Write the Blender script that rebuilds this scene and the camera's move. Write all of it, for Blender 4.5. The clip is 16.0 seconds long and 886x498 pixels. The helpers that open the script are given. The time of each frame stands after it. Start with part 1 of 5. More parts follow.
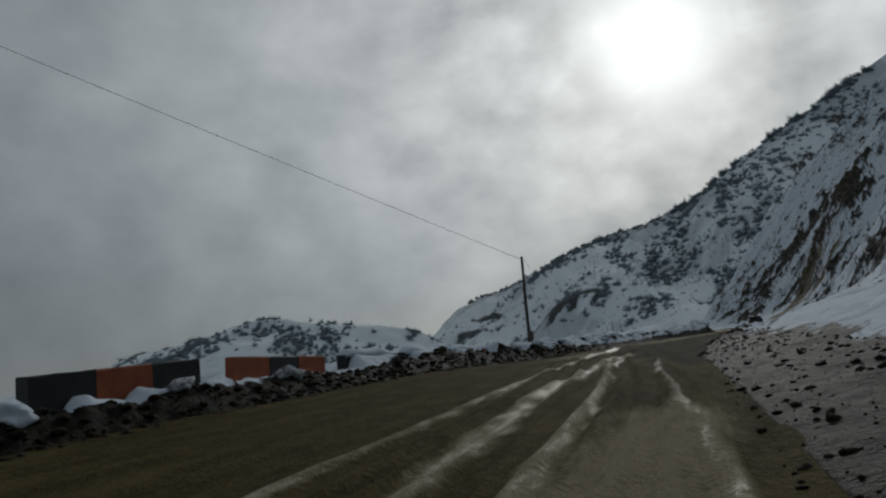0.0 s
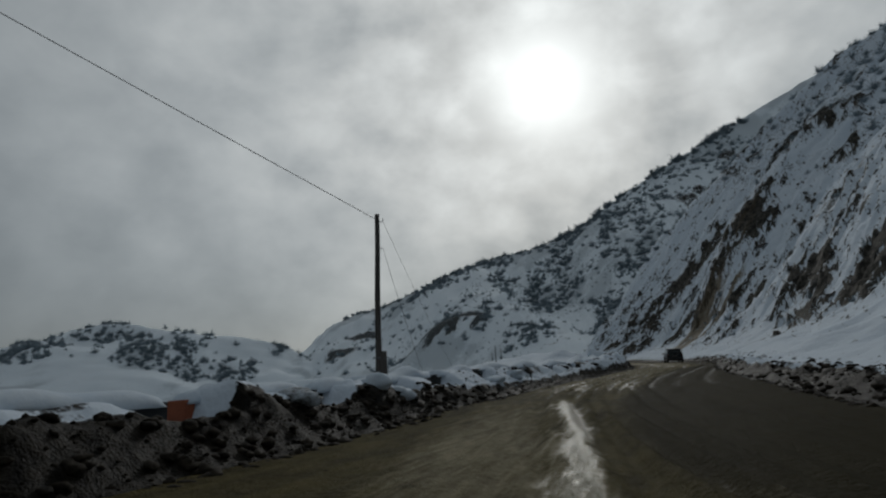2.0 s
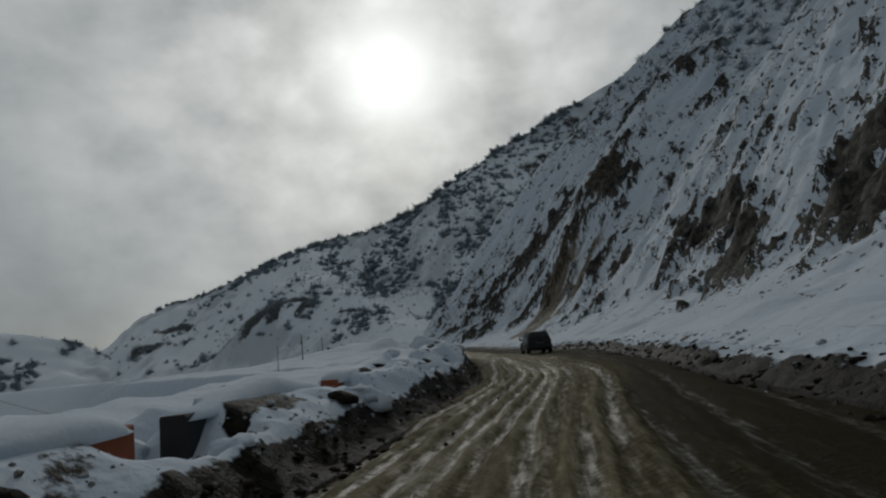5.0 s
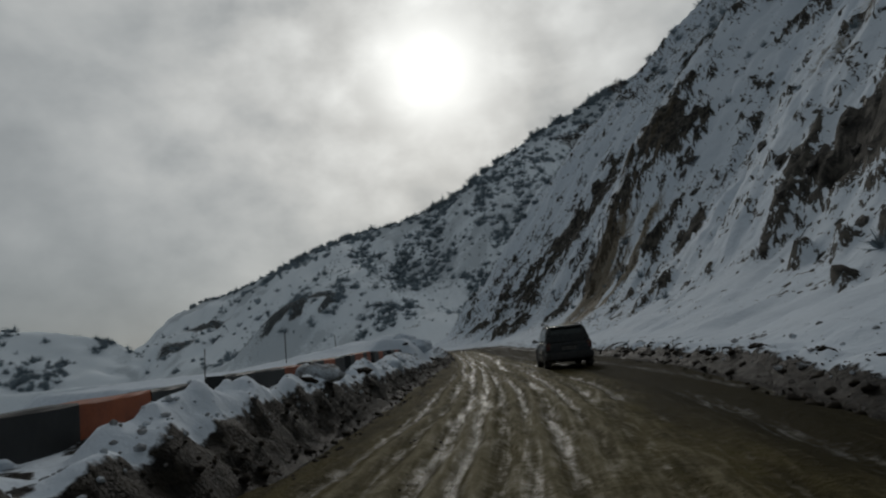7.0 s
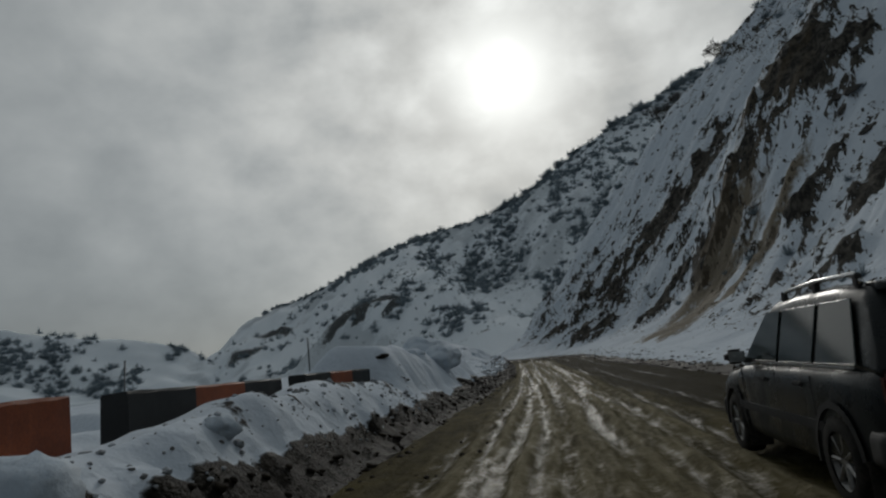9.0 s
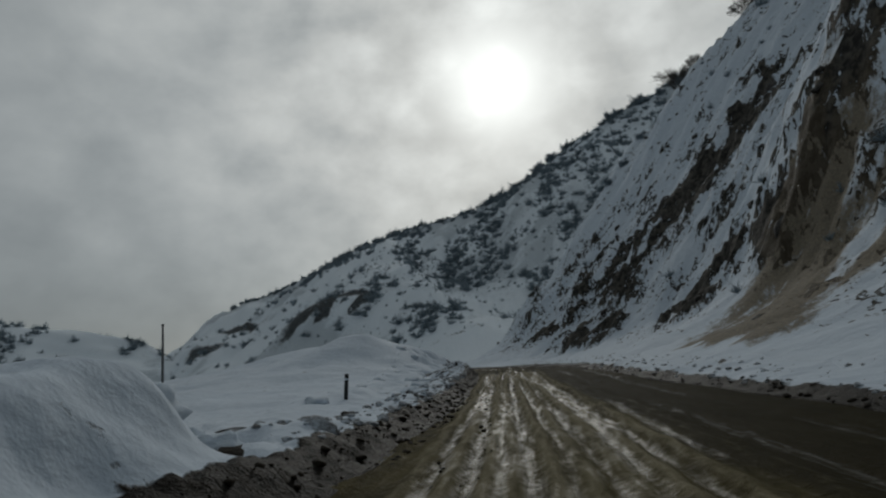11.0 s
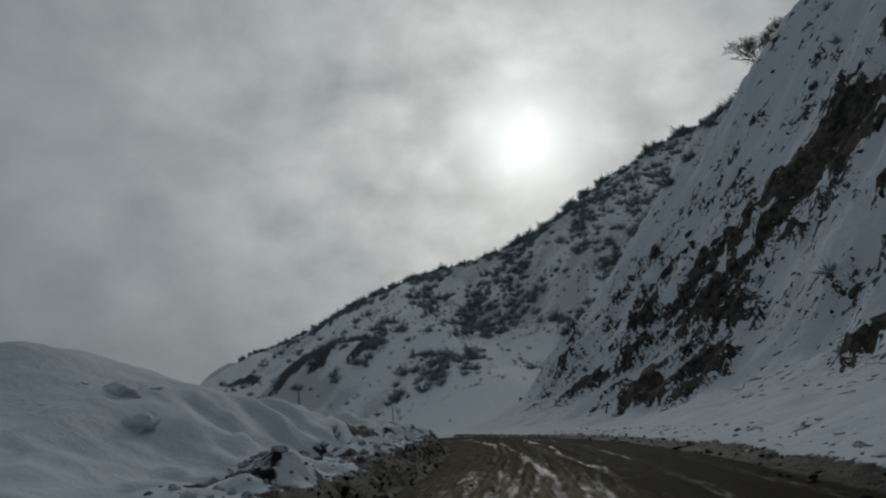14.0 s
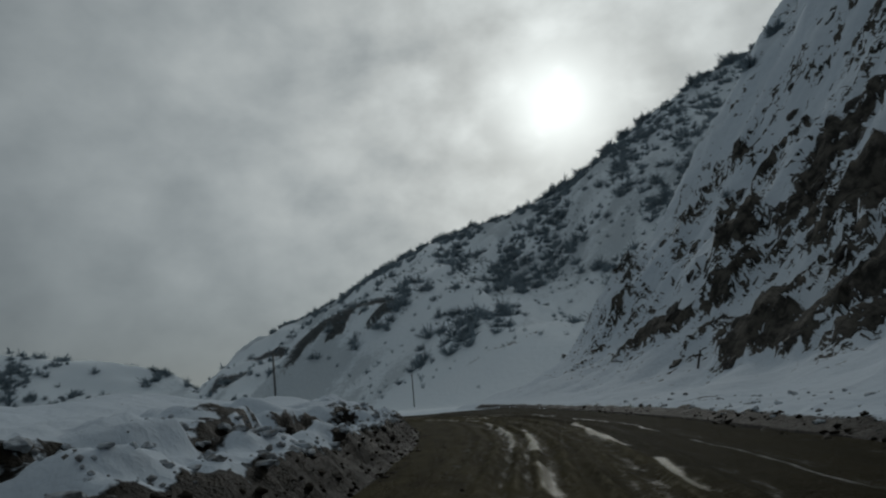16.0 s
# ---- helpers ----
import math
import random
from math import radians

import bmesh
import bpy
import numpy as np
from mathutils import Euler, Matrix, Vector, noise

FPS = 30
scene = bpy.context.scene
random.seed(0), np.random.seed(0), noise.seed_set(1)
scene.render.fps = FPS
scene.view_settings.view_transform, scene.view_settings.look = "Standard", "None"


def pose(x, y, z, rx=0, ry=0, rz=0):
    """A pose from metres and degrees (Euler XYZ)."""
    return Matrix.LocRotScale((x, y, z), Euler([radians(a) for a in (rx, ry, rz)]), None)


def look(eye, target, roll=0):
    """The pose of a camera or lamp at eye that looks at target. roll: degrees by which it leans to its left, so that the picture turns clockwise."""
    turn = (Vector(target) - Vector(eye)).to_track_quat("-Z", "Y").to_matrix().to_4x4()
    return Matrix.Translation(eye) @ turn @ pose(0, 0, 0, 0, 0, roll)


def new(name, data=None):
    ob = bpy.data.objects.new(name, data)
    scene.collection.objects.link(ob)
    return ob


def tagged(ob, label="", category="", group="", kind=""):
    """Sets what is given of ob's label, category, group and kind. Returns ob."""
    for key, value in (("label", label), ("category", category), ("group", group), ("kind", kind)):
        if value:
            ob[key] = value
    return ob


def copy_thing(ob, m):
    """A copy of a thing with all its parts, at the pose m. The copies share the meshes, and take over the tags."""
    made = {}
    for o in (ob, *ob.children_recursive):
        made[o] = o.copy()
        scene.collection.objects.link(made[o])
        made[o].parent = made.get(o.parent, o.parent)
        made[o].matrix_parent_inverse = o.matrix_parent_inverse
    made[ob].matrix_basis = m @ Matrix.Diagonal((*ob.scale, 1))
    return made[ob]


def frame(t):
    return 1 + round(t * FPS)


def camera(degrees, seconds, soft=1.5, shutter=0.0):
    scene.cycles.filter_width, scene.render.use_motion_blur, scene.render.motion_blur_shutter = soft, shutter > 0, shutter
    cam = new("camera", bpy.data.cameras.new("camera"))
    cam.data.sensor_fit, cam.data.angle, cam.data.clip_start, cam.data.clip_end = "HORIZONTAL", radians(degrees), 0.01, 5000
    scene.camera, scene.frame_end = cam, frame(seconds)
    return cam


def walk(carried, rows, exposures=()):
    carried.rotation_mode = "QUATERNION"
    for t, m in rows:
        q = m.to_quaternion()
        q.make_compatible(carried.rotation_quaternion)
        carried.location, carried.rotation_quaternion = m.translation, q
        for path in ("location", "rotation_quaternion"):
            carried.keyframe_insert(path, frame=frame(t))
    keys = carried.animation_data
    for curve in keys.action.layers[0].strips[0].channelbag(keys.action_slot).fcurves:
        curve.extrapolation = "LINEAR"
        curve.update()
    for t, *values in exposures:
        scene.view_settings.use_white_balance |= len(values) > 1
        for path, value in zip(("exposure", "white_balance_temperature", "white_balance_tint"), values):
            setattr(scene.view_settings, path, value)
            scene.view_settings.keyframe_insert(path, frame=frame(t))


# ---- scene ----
cam = camera(68.71, 16.0, soft=2.2)
# seconds, place of the eye, heading to the right of north, tilt up, roll
ROWS = [
    (0.0, 0.01, 0.01, 0.76, -20.88, 10.09, -6.12),
    (0.5, -1.55, 5.63, 1.05, -19.58, 10.86, -6.00),
    (1.0, -3.11, 11.90, 1.31, -16.59, 8.59, -4.65),
    (1.5, -4.14, 17.32, 1.45, -13.20, 10.84, -2.96),
    (2.0, -4.57, 22.50, 1.51, -10.41, 10.97, -3.50),
    (2.5, -4.90, 28.07, 1.63, -8.39, 10.49, -4.69),
    (3.0, -4.98, 33.31, 1.78, -5.37, 9.43, -2.68),
    (3.5, -4.63, 38.02, 1.88, -2.04, 9.43, -4.09),
    (4.0, -4.24, 42.51, 1.93, 0.91, 8.72, -3.74),
    (4.2, -4.01, 44.47, 1.98, 1.81, 9.13, -4.06),
    (6.3, 1.92, 68.48, 2.26, 3.10, 8.52, -7.26),
    (6.5, 2.25, 70.35, 2.25, 2.25, 9.30, -7.13),
    (7.0, 2.92, 75.40, 2.36, -0.61, 8.92, -5.97),
    (7.5, 3.35, 80.21, 2.41, -3.13, 9.22, -5.86),
    (8.0, 3.67, 85.35, 2.48, -4.90, 8.80, -5.73),
    (8.5, 3.72, 90.71, 2.57, -6.74, 8.83, -5.45),
    (8.7, 3.82, 92.18, 2.57, -7.34, 10.11, -6.00),
    (10.8, 4.10, 117.70, 2.57, -6.18, 10.13, -4.38),
    (11.0, 4.12, 119.74, 2.61, -6.18, 10.42, -4.09),
    (11.5, 4.14, 124.79, 2.68, -6.44, 9.80, -4.04),
    (12.0, 4.13, 129.89, 2.74, -6.94, 9.60, -3.46),
    (12.5, 4.04, 134.89, 2.75, -7.75, 10.38, -3.60),
    (13.0, 4.15, 139.92, 2.83, -7.04, 13.02, -4.00),
    (13.5, 4.06, 144.98, 2.83, -7.53, 16.24, -3.26),
    (14.0, 4.05, 150.36, 3.07, -8.52, 15.56, -3.23),
    (14.5, 3.82, 155.87, 3.31, -9.21, 15.29, -2.06),
    (15.0, 3.55, 160.76, 3.37, -8.74, 12.40, -2.55),
    (15.5, 3.31, 165.69, 3.29, -9.15, 12.44, -4.10),
    (16.0, 3.01, 170.43, 3.28, -11.98, 12.98, -5.34),
]


def row_pose(r):
    t, x, y, z, yaw, up, roll = r
    a, b = radians(yaw), radians(up)
    way = Vector((math.sin(a) * math.cos(b), math.cos(a) * math.cos(b), math.sin(b)))
    return t, look((x, y, z), Vector((x, y, z)) + way * 10, roll)


walk(cam, [row_pose(r) for r in ROWS], [(0, 0.03, 6280, 8), (4, -0.06, 6360, 7.5), (7, -0.02, 6500, 9), (11, -0.07, 6400, 7), (12, -0.02, 6380, 7.2), (12.95, 0.07, 6360, 7.4), (13.5, -0.20, 6350, 7.5), (14.3, -0.20, 6330, 7), (16, -0.14, 6250, 5)])

# ---- sky and sun ----
SUN_EL = radians(24.1)


def sky():
    w = bpy.data.worlds.new("overcast_sky")
    scene.world = w
    w.use_nodes = True
    nt = w.node_tree
    nt.nodes.clear()
    N, L = nt.nodes.new, nt.links.new

    def m(op, a, b=None, c=None):
        n = N("ShaderNodeMath")
        n.operation = op
        for i, v in enumerate((a, b, c)):
            if v is None:
                continue
            if isinstance(v, (int, float)):
                n.inputs[i].default_value = v
            else:
                L(v, n.inputs[i])
        return n.outputs[0]

    out, bg = N("ShaderNodeOutputWorld"), N("ShaderNodeBackground")
    tc = N("ShaderNodeTexCoord").outputs["Generated"]
    st = N("ShaderNodeTexSky")
    st.sky_type, st.sun_disc, st.sun_elevation, st.sun_rotation = "NISHITA", False, SUN_EL, 0.0
    dot = N("ShaderNodeVectorMath")
    dot.operation = "DOT_PRODUCT"
    L(tc, dot.inputs[0])
    dot.inputs[1].default_value = (0, math.cos(SUN_EL), math.sin(SUN_EL))
    ang = m("ARCCOSINE", m("MINIMUM", dot.outputs["Value"], 0.99999))
    # thickness of the cloud, in large and small billows, flattened towards the horizon
    mp = N("ShaderNodeMapping")
    mp.inputs["Scale"].default_value = (1.0, 1.0, 1.35)
    L(tc, mp.inputs["Vector"])
    n1, n2 = N("ShaderNodeTexNoise"), N("ShaderNodeTexNoise")
    for n, s, d, r in ((n1, 2.6, 3.0, 0.5), (n2, 10.0, 4.5, 0.5)):
        L(mp.outputs[0], n.inputs["Vector"])
        n.inputs["Scale"].default_value, n.inputs["Detail"].default_value, n.inputs["Roughness"].default_value = s, d, r
        n.inputs["Distortion"].default_value = 0.1
    big, small = n1.outputs["Fac"], n2.outputs["Fac"]
    # the billows show where the sun shines through them and fade into mist away from it
    clear = m("ADD", 0.42, m("MULTIPLY", m("POWER", 2.718, m("MULTIPLY", m("POWER", m("DIVIDE", ang, 0.42), 2.0), -1.0)), 0.75))
    cloud = m("ADD", m("MULTIPLY", m("SUBTRACT", big, 0.5), 0.8), m("MULTIPLY", m("MULTIPLY", m("SUBTRACT", small, 0.5), 1.7), clear))
    # the sun behind the cloud: a disc that the cloud's edge eats into, a near halo and a wide one
    angw = m("ADD", ang, m("MULTIPLY", m("SUBTRACT", small, 0.5), 0.20))
    disc = m("MULTIPLY", m("POWER", 2.718, m("MULTIPLY", m("POWER", m("DIVIDE", m("MAXIMUM", angw, 0.0), 0.035), 1.05), -1.0)), 0.95)
    near = m("MULTIPLY", m("POWER", 2.718, m("DIVIDE", ang, -0.14)), 0.34)
    wide = m("MULTIPLY", m("POWER", 2.718, m("MULTIPLY", m("POWER", m("DIVIDE", ang, 0.80), 2.0), -1.0)), 0.345)
    base = m("ADD", wide, 0.137)
    mod = m("ADD", 1.0, m("MULTIPLY", cloud, 0.72))
    # a bank of mist lies along the horizon
    sep = N("ShaderNodeSeparateXYZ")
    L(tc, sep.inputs[0])
    mr = N("ShaderNodeMapRange")
    mr.interpolation_type = "SMOOTHSTEP"
    L(sep.outputs["Z"], mr.inputs["Value"])
    mr.inputs["From Min"].default_value, mr.inputs["From Max"].default_value = -0.02, 0.34
    mr.inputs["To Min"].default_value, mr.inputs["To Max"].default_value = 0.62, 1.0
    lum = m("ADD", m("MULTIPLY", m("MULTIPLY", m("ADD", base, near), mod), mr.outputs["Result"]), disc)
    tint = N("ShaderNodeMix")
    tint.data_type = "RGBA"
    tint.inputs["A"].default_value, tint.inputs["B"].default_value = (0.88, 0.985, 1.05, 1), (0.985, 1.0, 0.98, 1)
    L(m("MINIMUM", m("MULTIPLY", lum, 2.0), 1.0), tint.inputs["Factor"])
    mul = N("ShaderNodeVectorMath")
    mul.operation = "SCALE"
    L(tint.outputs["Result"], mul.inputs[0])
    L(lum, mul.inputs["Scale"])
    thin = N("ShaderNodeVectorMath")
    thin.operation = "SCALE"
    L(st.outputs[0], thin.inputs[0])
    thin.inputs["Scale"].default_value = 0.004
    add = N("ShaderNodeVectorMath")
    L(mul.outputs[0], add.inputs[0])
    L(thin.outputs[0], add.inputs[1])
    L(add.outputs[0], bg.inputs["Color"])
    bg.inputs["Strength"].default_value = 1.0
    L(bg.outputs[0], out.inputs["Surface"])
    sun = bpy.data.lights.new("sun", "SUN")
    sun.energy, sun.angle, sun.color = 0.5, radians(14), (1.0, 0.96, 0.9)
    ob = new("sun", sun)
    ob.matrix_world = look((0, 400, 180), (0, 400 - math.cos(SUN_EL), 180 - math.sin(SUN_EL)))


sky()


# ---- materials ----
def material(name):
    """A node material with its node and link makers and its principled shader."""
    mat = bpy.data.materials.new(name)
    mat.use_nodes = True
    nt = mat.node_tree
    return mat, nt, nt.nodes.new, nt.links.new, nt.nodes["Principled BSDF"]


class Nodes:
    """Short forms for node trees."""

    def __init__(self, name):
        self.mat, self.nt, self.N, self.L, self.bsdf = material(name)
        self.tc = self.N("ShaderNodeTexCoord")

    def put(self, sock, v):
        if isinstance(v, (int, float)):
            sock.default_value = v
        elif isinstance(v, tuple):
            sock.default_value = v if len(v) == 4 or sock.type == "VECTOR" else (*v, 1)
        else:
            self.L(v, sock)

    def m(self, op, a, b=0.0, clamp=False):
        n = self.N("ShaderNodeMath")
        n.operation, n.use_clamp = op, clamp
        self.put(n.inputs[0], a)
        self.put(n.inputs[1], b)
        return n.outputs[0]

    def noise(self, scale, detail=4.0, rough=0.55, stretch=(1, 1, 1), turn=(0, 0, 0), space="Object", warp=0.0):
        mp = self.N("ShaderNodeMapping")
        self.L(self.tc.outputs[space], mp.inputs["Vector"])
        mp.inputs["Scale"].default_value, mp.inputs["Rotation"].default_value = stretch, turn
        n = self.N("ShaderNodeTexNoise")
        self.L(mp.outputs[0], n.inputs["Vector"])
        n.inputs["Scale"].default_value, n.inputs["Detail"].default_value = scale, detail
        n.inputs["Roughness"].default_value, n.inputs["Distortion"].default_value = rough, warp
        return n.outputs["Fac"]

    def step(self, v, lo, hi):
        n = self.N("ShaderNodeMapRange")
        n.interpolation_type = "SMOOTHSTEP"
        self.put(n.inputs["Value"], v)
        n.inputs["From Min"].default_value, n.inputs["From Max"].default_value = lo, hi
        return n.outputs["Result"]

    def mix(self, f, a, b):
        n = self.N("ShaderNodeMix")
        n.data_type = "RGBA"
        self.put(n.inputs["Factor"], f)
        self.put(n.inputs["A"], a)
        self.put(n.inputs["B"], b)
        return n.outputs["Result"]

    def attr(self, name):
        n = self.N("ShaderNodeAttribute")
        n.attribute_name = name
        return n.outputs["Fac"]

    def bump(self, h, dist, strength=1.0, normal=None):
        n = self.N("ShaderNodeBump")
        self.put(n.inputs["Height"], h)
        n.inputs["Distance"].default_value, n.inputs["Strength"].default_value = dist, strength
        if normal is not None:
            self.L(normal, n.inputs["Normal"])
        return n.outputs[0]

    def done(self, color, rough, normal=None, metal=0.0, spec=0.5):
        self.put(self.bsdf.inputs["Base Color"], color)
        self.put(self.bsdf.inputs["Roughness"], rough)
        self.put(self.bsdf.inputs["Metallic"], metal)
        self.put(self.bsdf.inputs["Specular IOR Level"], spec)
        if normal is not None:
            self.L(normal, self.bsdf.inputs["Normal"])
        return self.mat


def mat_ground():
    """Snow with rock, clay and dirty slush where the ground's attributes lay them bare."""
    k = Nodes("snowy_ground")
    fine, mid, big = k.noise(7.0, 6), k.noise(1.1, 5), k.noise(0.12, 4)
    rock_a, clay_a, dirt_shade_a, wood_a = k.attr("rock"), k.attr("clay"), k.attr("dirt_shade"), k.attr("scrub")
    # broken streaks that follow the fall line
    comb = k.N("ShaderNodeCombineXYZ")
    k.put(comb.inputs[0], k.m("MULTIPLY", k.attr("along"), 1.0))
    k.put(comb.inputs[1], k.m("MULTIPLY", k.attr("off"), 1.7))
    lines = []
    for sc, de in ((0.62, 5.0), (2.2, 4.0)):
        n = k.N("ShaderNodeTexNoise")
        k.L(comb.outputs[0], n.inputs["Vector"])
        n.inputs["Scale"].default_value, n.inputs["Detail"].default_value, n.inputs["Roughness"].default_value = sc, de, 0.65
        lines.append(n.outputs["Fac"])
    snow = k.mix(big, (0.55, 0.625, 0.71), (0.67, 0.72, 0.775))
    # far snow is lighter: distance haze painted into its colour
    snow = k.mix(k.attr("haze_or_film"), k.mix(big, (0.77, 0.84, 0.90), (0.84, 0.89, 0.93)), snow)
    speck = k.N("ShaderNodeTexNoise")
    k.L(comb.outputs[0], speck.inputs["Vector"])
    speck.inputs["Scale"].default_value, speck.inputs["Detail"].default_value, speck.inputs["Roughness"].default_value = 1.25, 3.0, 0.5
    ragged = k.m("ADD", k.m("MULTIPLY", k.m("SUBTRACT", mid, 0.5), 0.4), k.m("MULTIPLY", k.m("SUBTRACT", fine, 0.5), 0.35))
    streak = k.m("ADD", k.m("MULTIPLY", k.m("SUBTRACT", lines[0], 0.5), 1.3), k.m("MULTIPLY", k.m("SUBTRACT", lines[1], 0.5), 1.3))
    bare = k.m("ADD", k.m("MULTIPLY", streak, k.step(rock_a, 0.0, 0.15)), ragged)
    rock_f = k.step(k.m("ADD", rock_a, bare), 0.46, 0.50)
    chips = k.m("MULTIPLY", k.step(speck.outputs["Fac"], 0.605, 0.63), k.step(k.m("ADD", rock_a, k.m("MULTIPLY", ragged, 0.8)), 0.04, 0.10))
    rock_f = k.m("MAXIMUM", rock_f, k.m("MULTIPLY", chips, k.attr("haze_or_film")))
    grit = k.noise(24, 4)
    # far rock is paled and blued, haze painted into its colour
    haze = k.m("SUBTRACT", 1.0, k.attr("haze_or_film"))
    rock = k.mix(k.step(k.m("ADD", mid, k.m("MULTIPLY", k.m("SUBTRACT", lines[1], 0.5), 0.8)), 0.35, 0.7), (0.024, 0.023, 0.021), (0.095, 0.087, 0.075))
    rock = k.mix(k.m("MULTIPLY", haze, 0.5), rock, k.mix(mid, (0.07, 0.082, 0.09), (0.16, 0.18, 0.195)))
    clay = k.mix(k.step(fine, 0.3, 0.7), (0.085, 0.062, 0.030), (0.20, 0.15, 0.080))
    clay_f = k.step(k.m("ADD", clay_a, k.m("ADD", k.m("MULTIPLY", ragged, 1.3), k.m("MULTIPLY", streak, 0.5))), 0.32, 0.8)
    dirt_shade = k.mix(k.step(fine, 0.35, 0.65), (0.0045, 0.0038, 0.0030), (0.019, 0.0155, 0.011))
    # besides mud, this mask carries shade painted into the bank's hollows
    dirt_shade_f = k.step(k.m("ADD", dirt_shade_a, k.m("MULTIPLY", ragged, 1.6)), 0.43, 0.55)
    scrub_f = k.step(k.m("ADD", wood_a, k.m("MULTIPLY", ragged, 1.2)), 0.42, 0.62)
    c = k.mix(k.m("MULTIPLY", clay_f, 0.9), snow, clay)
    c = k.mix(k.m("MULTIPLY", scrub_f, 0.38), c, (0.15, 0.19, 0.215))
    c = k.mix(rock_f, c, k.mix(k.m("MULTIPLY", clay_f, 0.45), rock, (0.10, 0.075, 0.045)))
    c = k.mix(dirt_shade_f, c, dirt_shade)
    h = k.m("ADD", k.m("MULTIPLY", fine, k.m("ADD", 0.07, k.m("MULTIPLY", k.m("MAXIMUM", rock_f, dirt_shade_f), 0.3))), k.m("ADD", mid, k.m("MULTIPLY", k.m("MULTIPLY", lines[1], rock_f), 0.9)))
    h = k.m("SUBTRACT", h, k.m("MULTIPLY", rock_f, 0.8))
    h = k.m("ADD", h, k.m("MULTIPLY", k.m("MULTIPLY", grit, dirt_shade_f), 0.35))
    nrm = k.bump(h, 0.22, 0.7)
    rough = k.m("SUBTRACT", 0.8, k.m("MULTIPLY", dirt_shade_f, 0.2))
    return k.done(c, rough, nrm, spec=0.06)


def mat_road():
    """Churned mud: wet wheel ruts that shine, ridges of trodden slush between them."""
    k = Nodes("muddy_road")
    fine, mid, lump = k.noise(9, 6), k.noise(1.6, 5, 0.6), k.noise(26, 4)
    comb = k.N("ShaderNodeCombineXYZ")
    k.put(comb.inputs[0], k.attr("across"))
    k.put(comb.inputs[1], k.m("MULTIPLY", k.attr("along"), 0.16))
    grain = []
    for sc, de in ((2.0, 3.0), (7.0, 1.5)):
        n = k.N("ShaderNodeTexNoise")
        k.L(comb.outputs[0], n.inputs["Vector"])
        n.inputs["Scale"].default_value, n.inputs["Detail"].default_value, n.inputs["Roughness"].default_value = sc, de, 0.6
        grain.append(n.outputs["Fac"])
    wet_a, slush_a = k.attr("wet"), k.attr("slush")
    mud = k.mix(k.step(k.m("ADD", k.m("MULTIPLY", mid, 0.4), k.m("MULTIPLY", grain[0], 0.6)), 0.35, 0.65), (0.036, 0.029, 0.009), (0.090, 0.073, 0.026))
    mud = k.mix(k.m("MULTIPLY", k.step(fine, 0.45, 0.7), 0.4), mud, (0.12, 0.093, 0.050))
    rag = k.m("ADD", k.m("MULTIPLY", k.m("SUBTRACT", grain[1], 0.5), 0.7), k.m("MULTIPLY", k.m("SUBTRACT", fine, 0.5), 0.45))
    slush_f = k.step(k.m("ADD", slush_a, rag), 0.18, 0.92)
    c = k.mix(slush_f, mud, k.mix(k.m("ADD", k.m("MULTIPLY", lump, 0.5), k.m("MULTIPLY", grain[1], 0.5)), (0.15, 0.126, 0.070), (0.36, 0.315, 0.21)))
    wet_f = k.step(k.m("ADD", wet_a, rag), 0.24, 0.66)
    c = k.mix(k.m("MULTIPLY", k.m("MULTIPLY", wet_f, k.m("SUBTRACT", 1.0, slush_f)), 0.45), c, (0.030, 0.024, 0.013))
    c = k.mix(k.m("MULTIPLY", k.m("MULTIPLY", k.attr("damp"), k.m("SUBTRACT", 1.0, slush_f)), 0.88), c, (0.019, 0.0155, 0.005))
    rough = k.m("SUBTRACT", 0.80, k.m("MULTIPLY", wet_f, 0.46))
    h = k.m("ADD", k.m("ADD", k.m("MULTIPLY", mid, 0.4), k.m("MULTIPLY", grain[1], 0.4)), k.m("ADD", k.m("MULTIPLY", fine, 0.9), k.m("MULTIPLY", lump, 0.6)))
    nrm = k.bump(h, 0.085, 1.0)
    return k.done(c, rough, nrm, spec=k.m("ADD", 0.035, k.m("MULTIPLY", wet_f, 0.26)))


def mat_plain(name, a, b, scale=3.0, rough=0.8, depth=0.02, metal=0.0, spec=0.4, stretch=(1, 1, 1), fine=30.0):
    """Two tones in large and fine grain, with relief."""
    k = Nodes(name)
    n1, n2 = k.noise(scale, 5, 0.6, stretch), k.noise(fine, 4, 0.6, stretch)
    f = k.m("ADD", k.m("MULTIPLY", n1, 0.65), k.m("MULTIPLY", n2, 0.35))
    c = k.mix(k.step(f, 0.35, 0.65), a, b)
    r = k.m("ADD", rough - 0.08, k.m("MULTIPLY", n2, 0.16))
    return k.done(c, r, k.bump(f, depth, 0.8), metal, spec)


M_GROUND, M_ROAD = mat_ground(), mat_road()
M_SNOW = mat_plain("fresh_snow", (0.51, 0.585, 0.665), (0.63, 0.685, 0.74), 0.9, 0.8, 0.05, 0, 0.08, fine=8)
M_CLOD = mat_plain("dirty_slush_clods", (0.007, 0.0058, 0.0045), (0.034, 0.027, 0.019), 4, 0.8, 0.05, 0, 0.08, fine=18)
M_GREY_SNOW = mat_plain("grimy_snow", (0.13, 0.12, 0.11), (0.54, 0.59, 0.64), 2.2, 0.8, 0.05, 0, 0.08, fine=12)
M_ORANGE = mat_plain("orange_paint", (0.19, 0.045, 0.016), (0.32, 0.08, 0.026), 2, 0.6, 0.006)
M_BLACK = mat_plain("black_paint", (0.007, 0.009, 0.010), (0.018, 0.020, 0.021), 2, 0.6, 0.006)
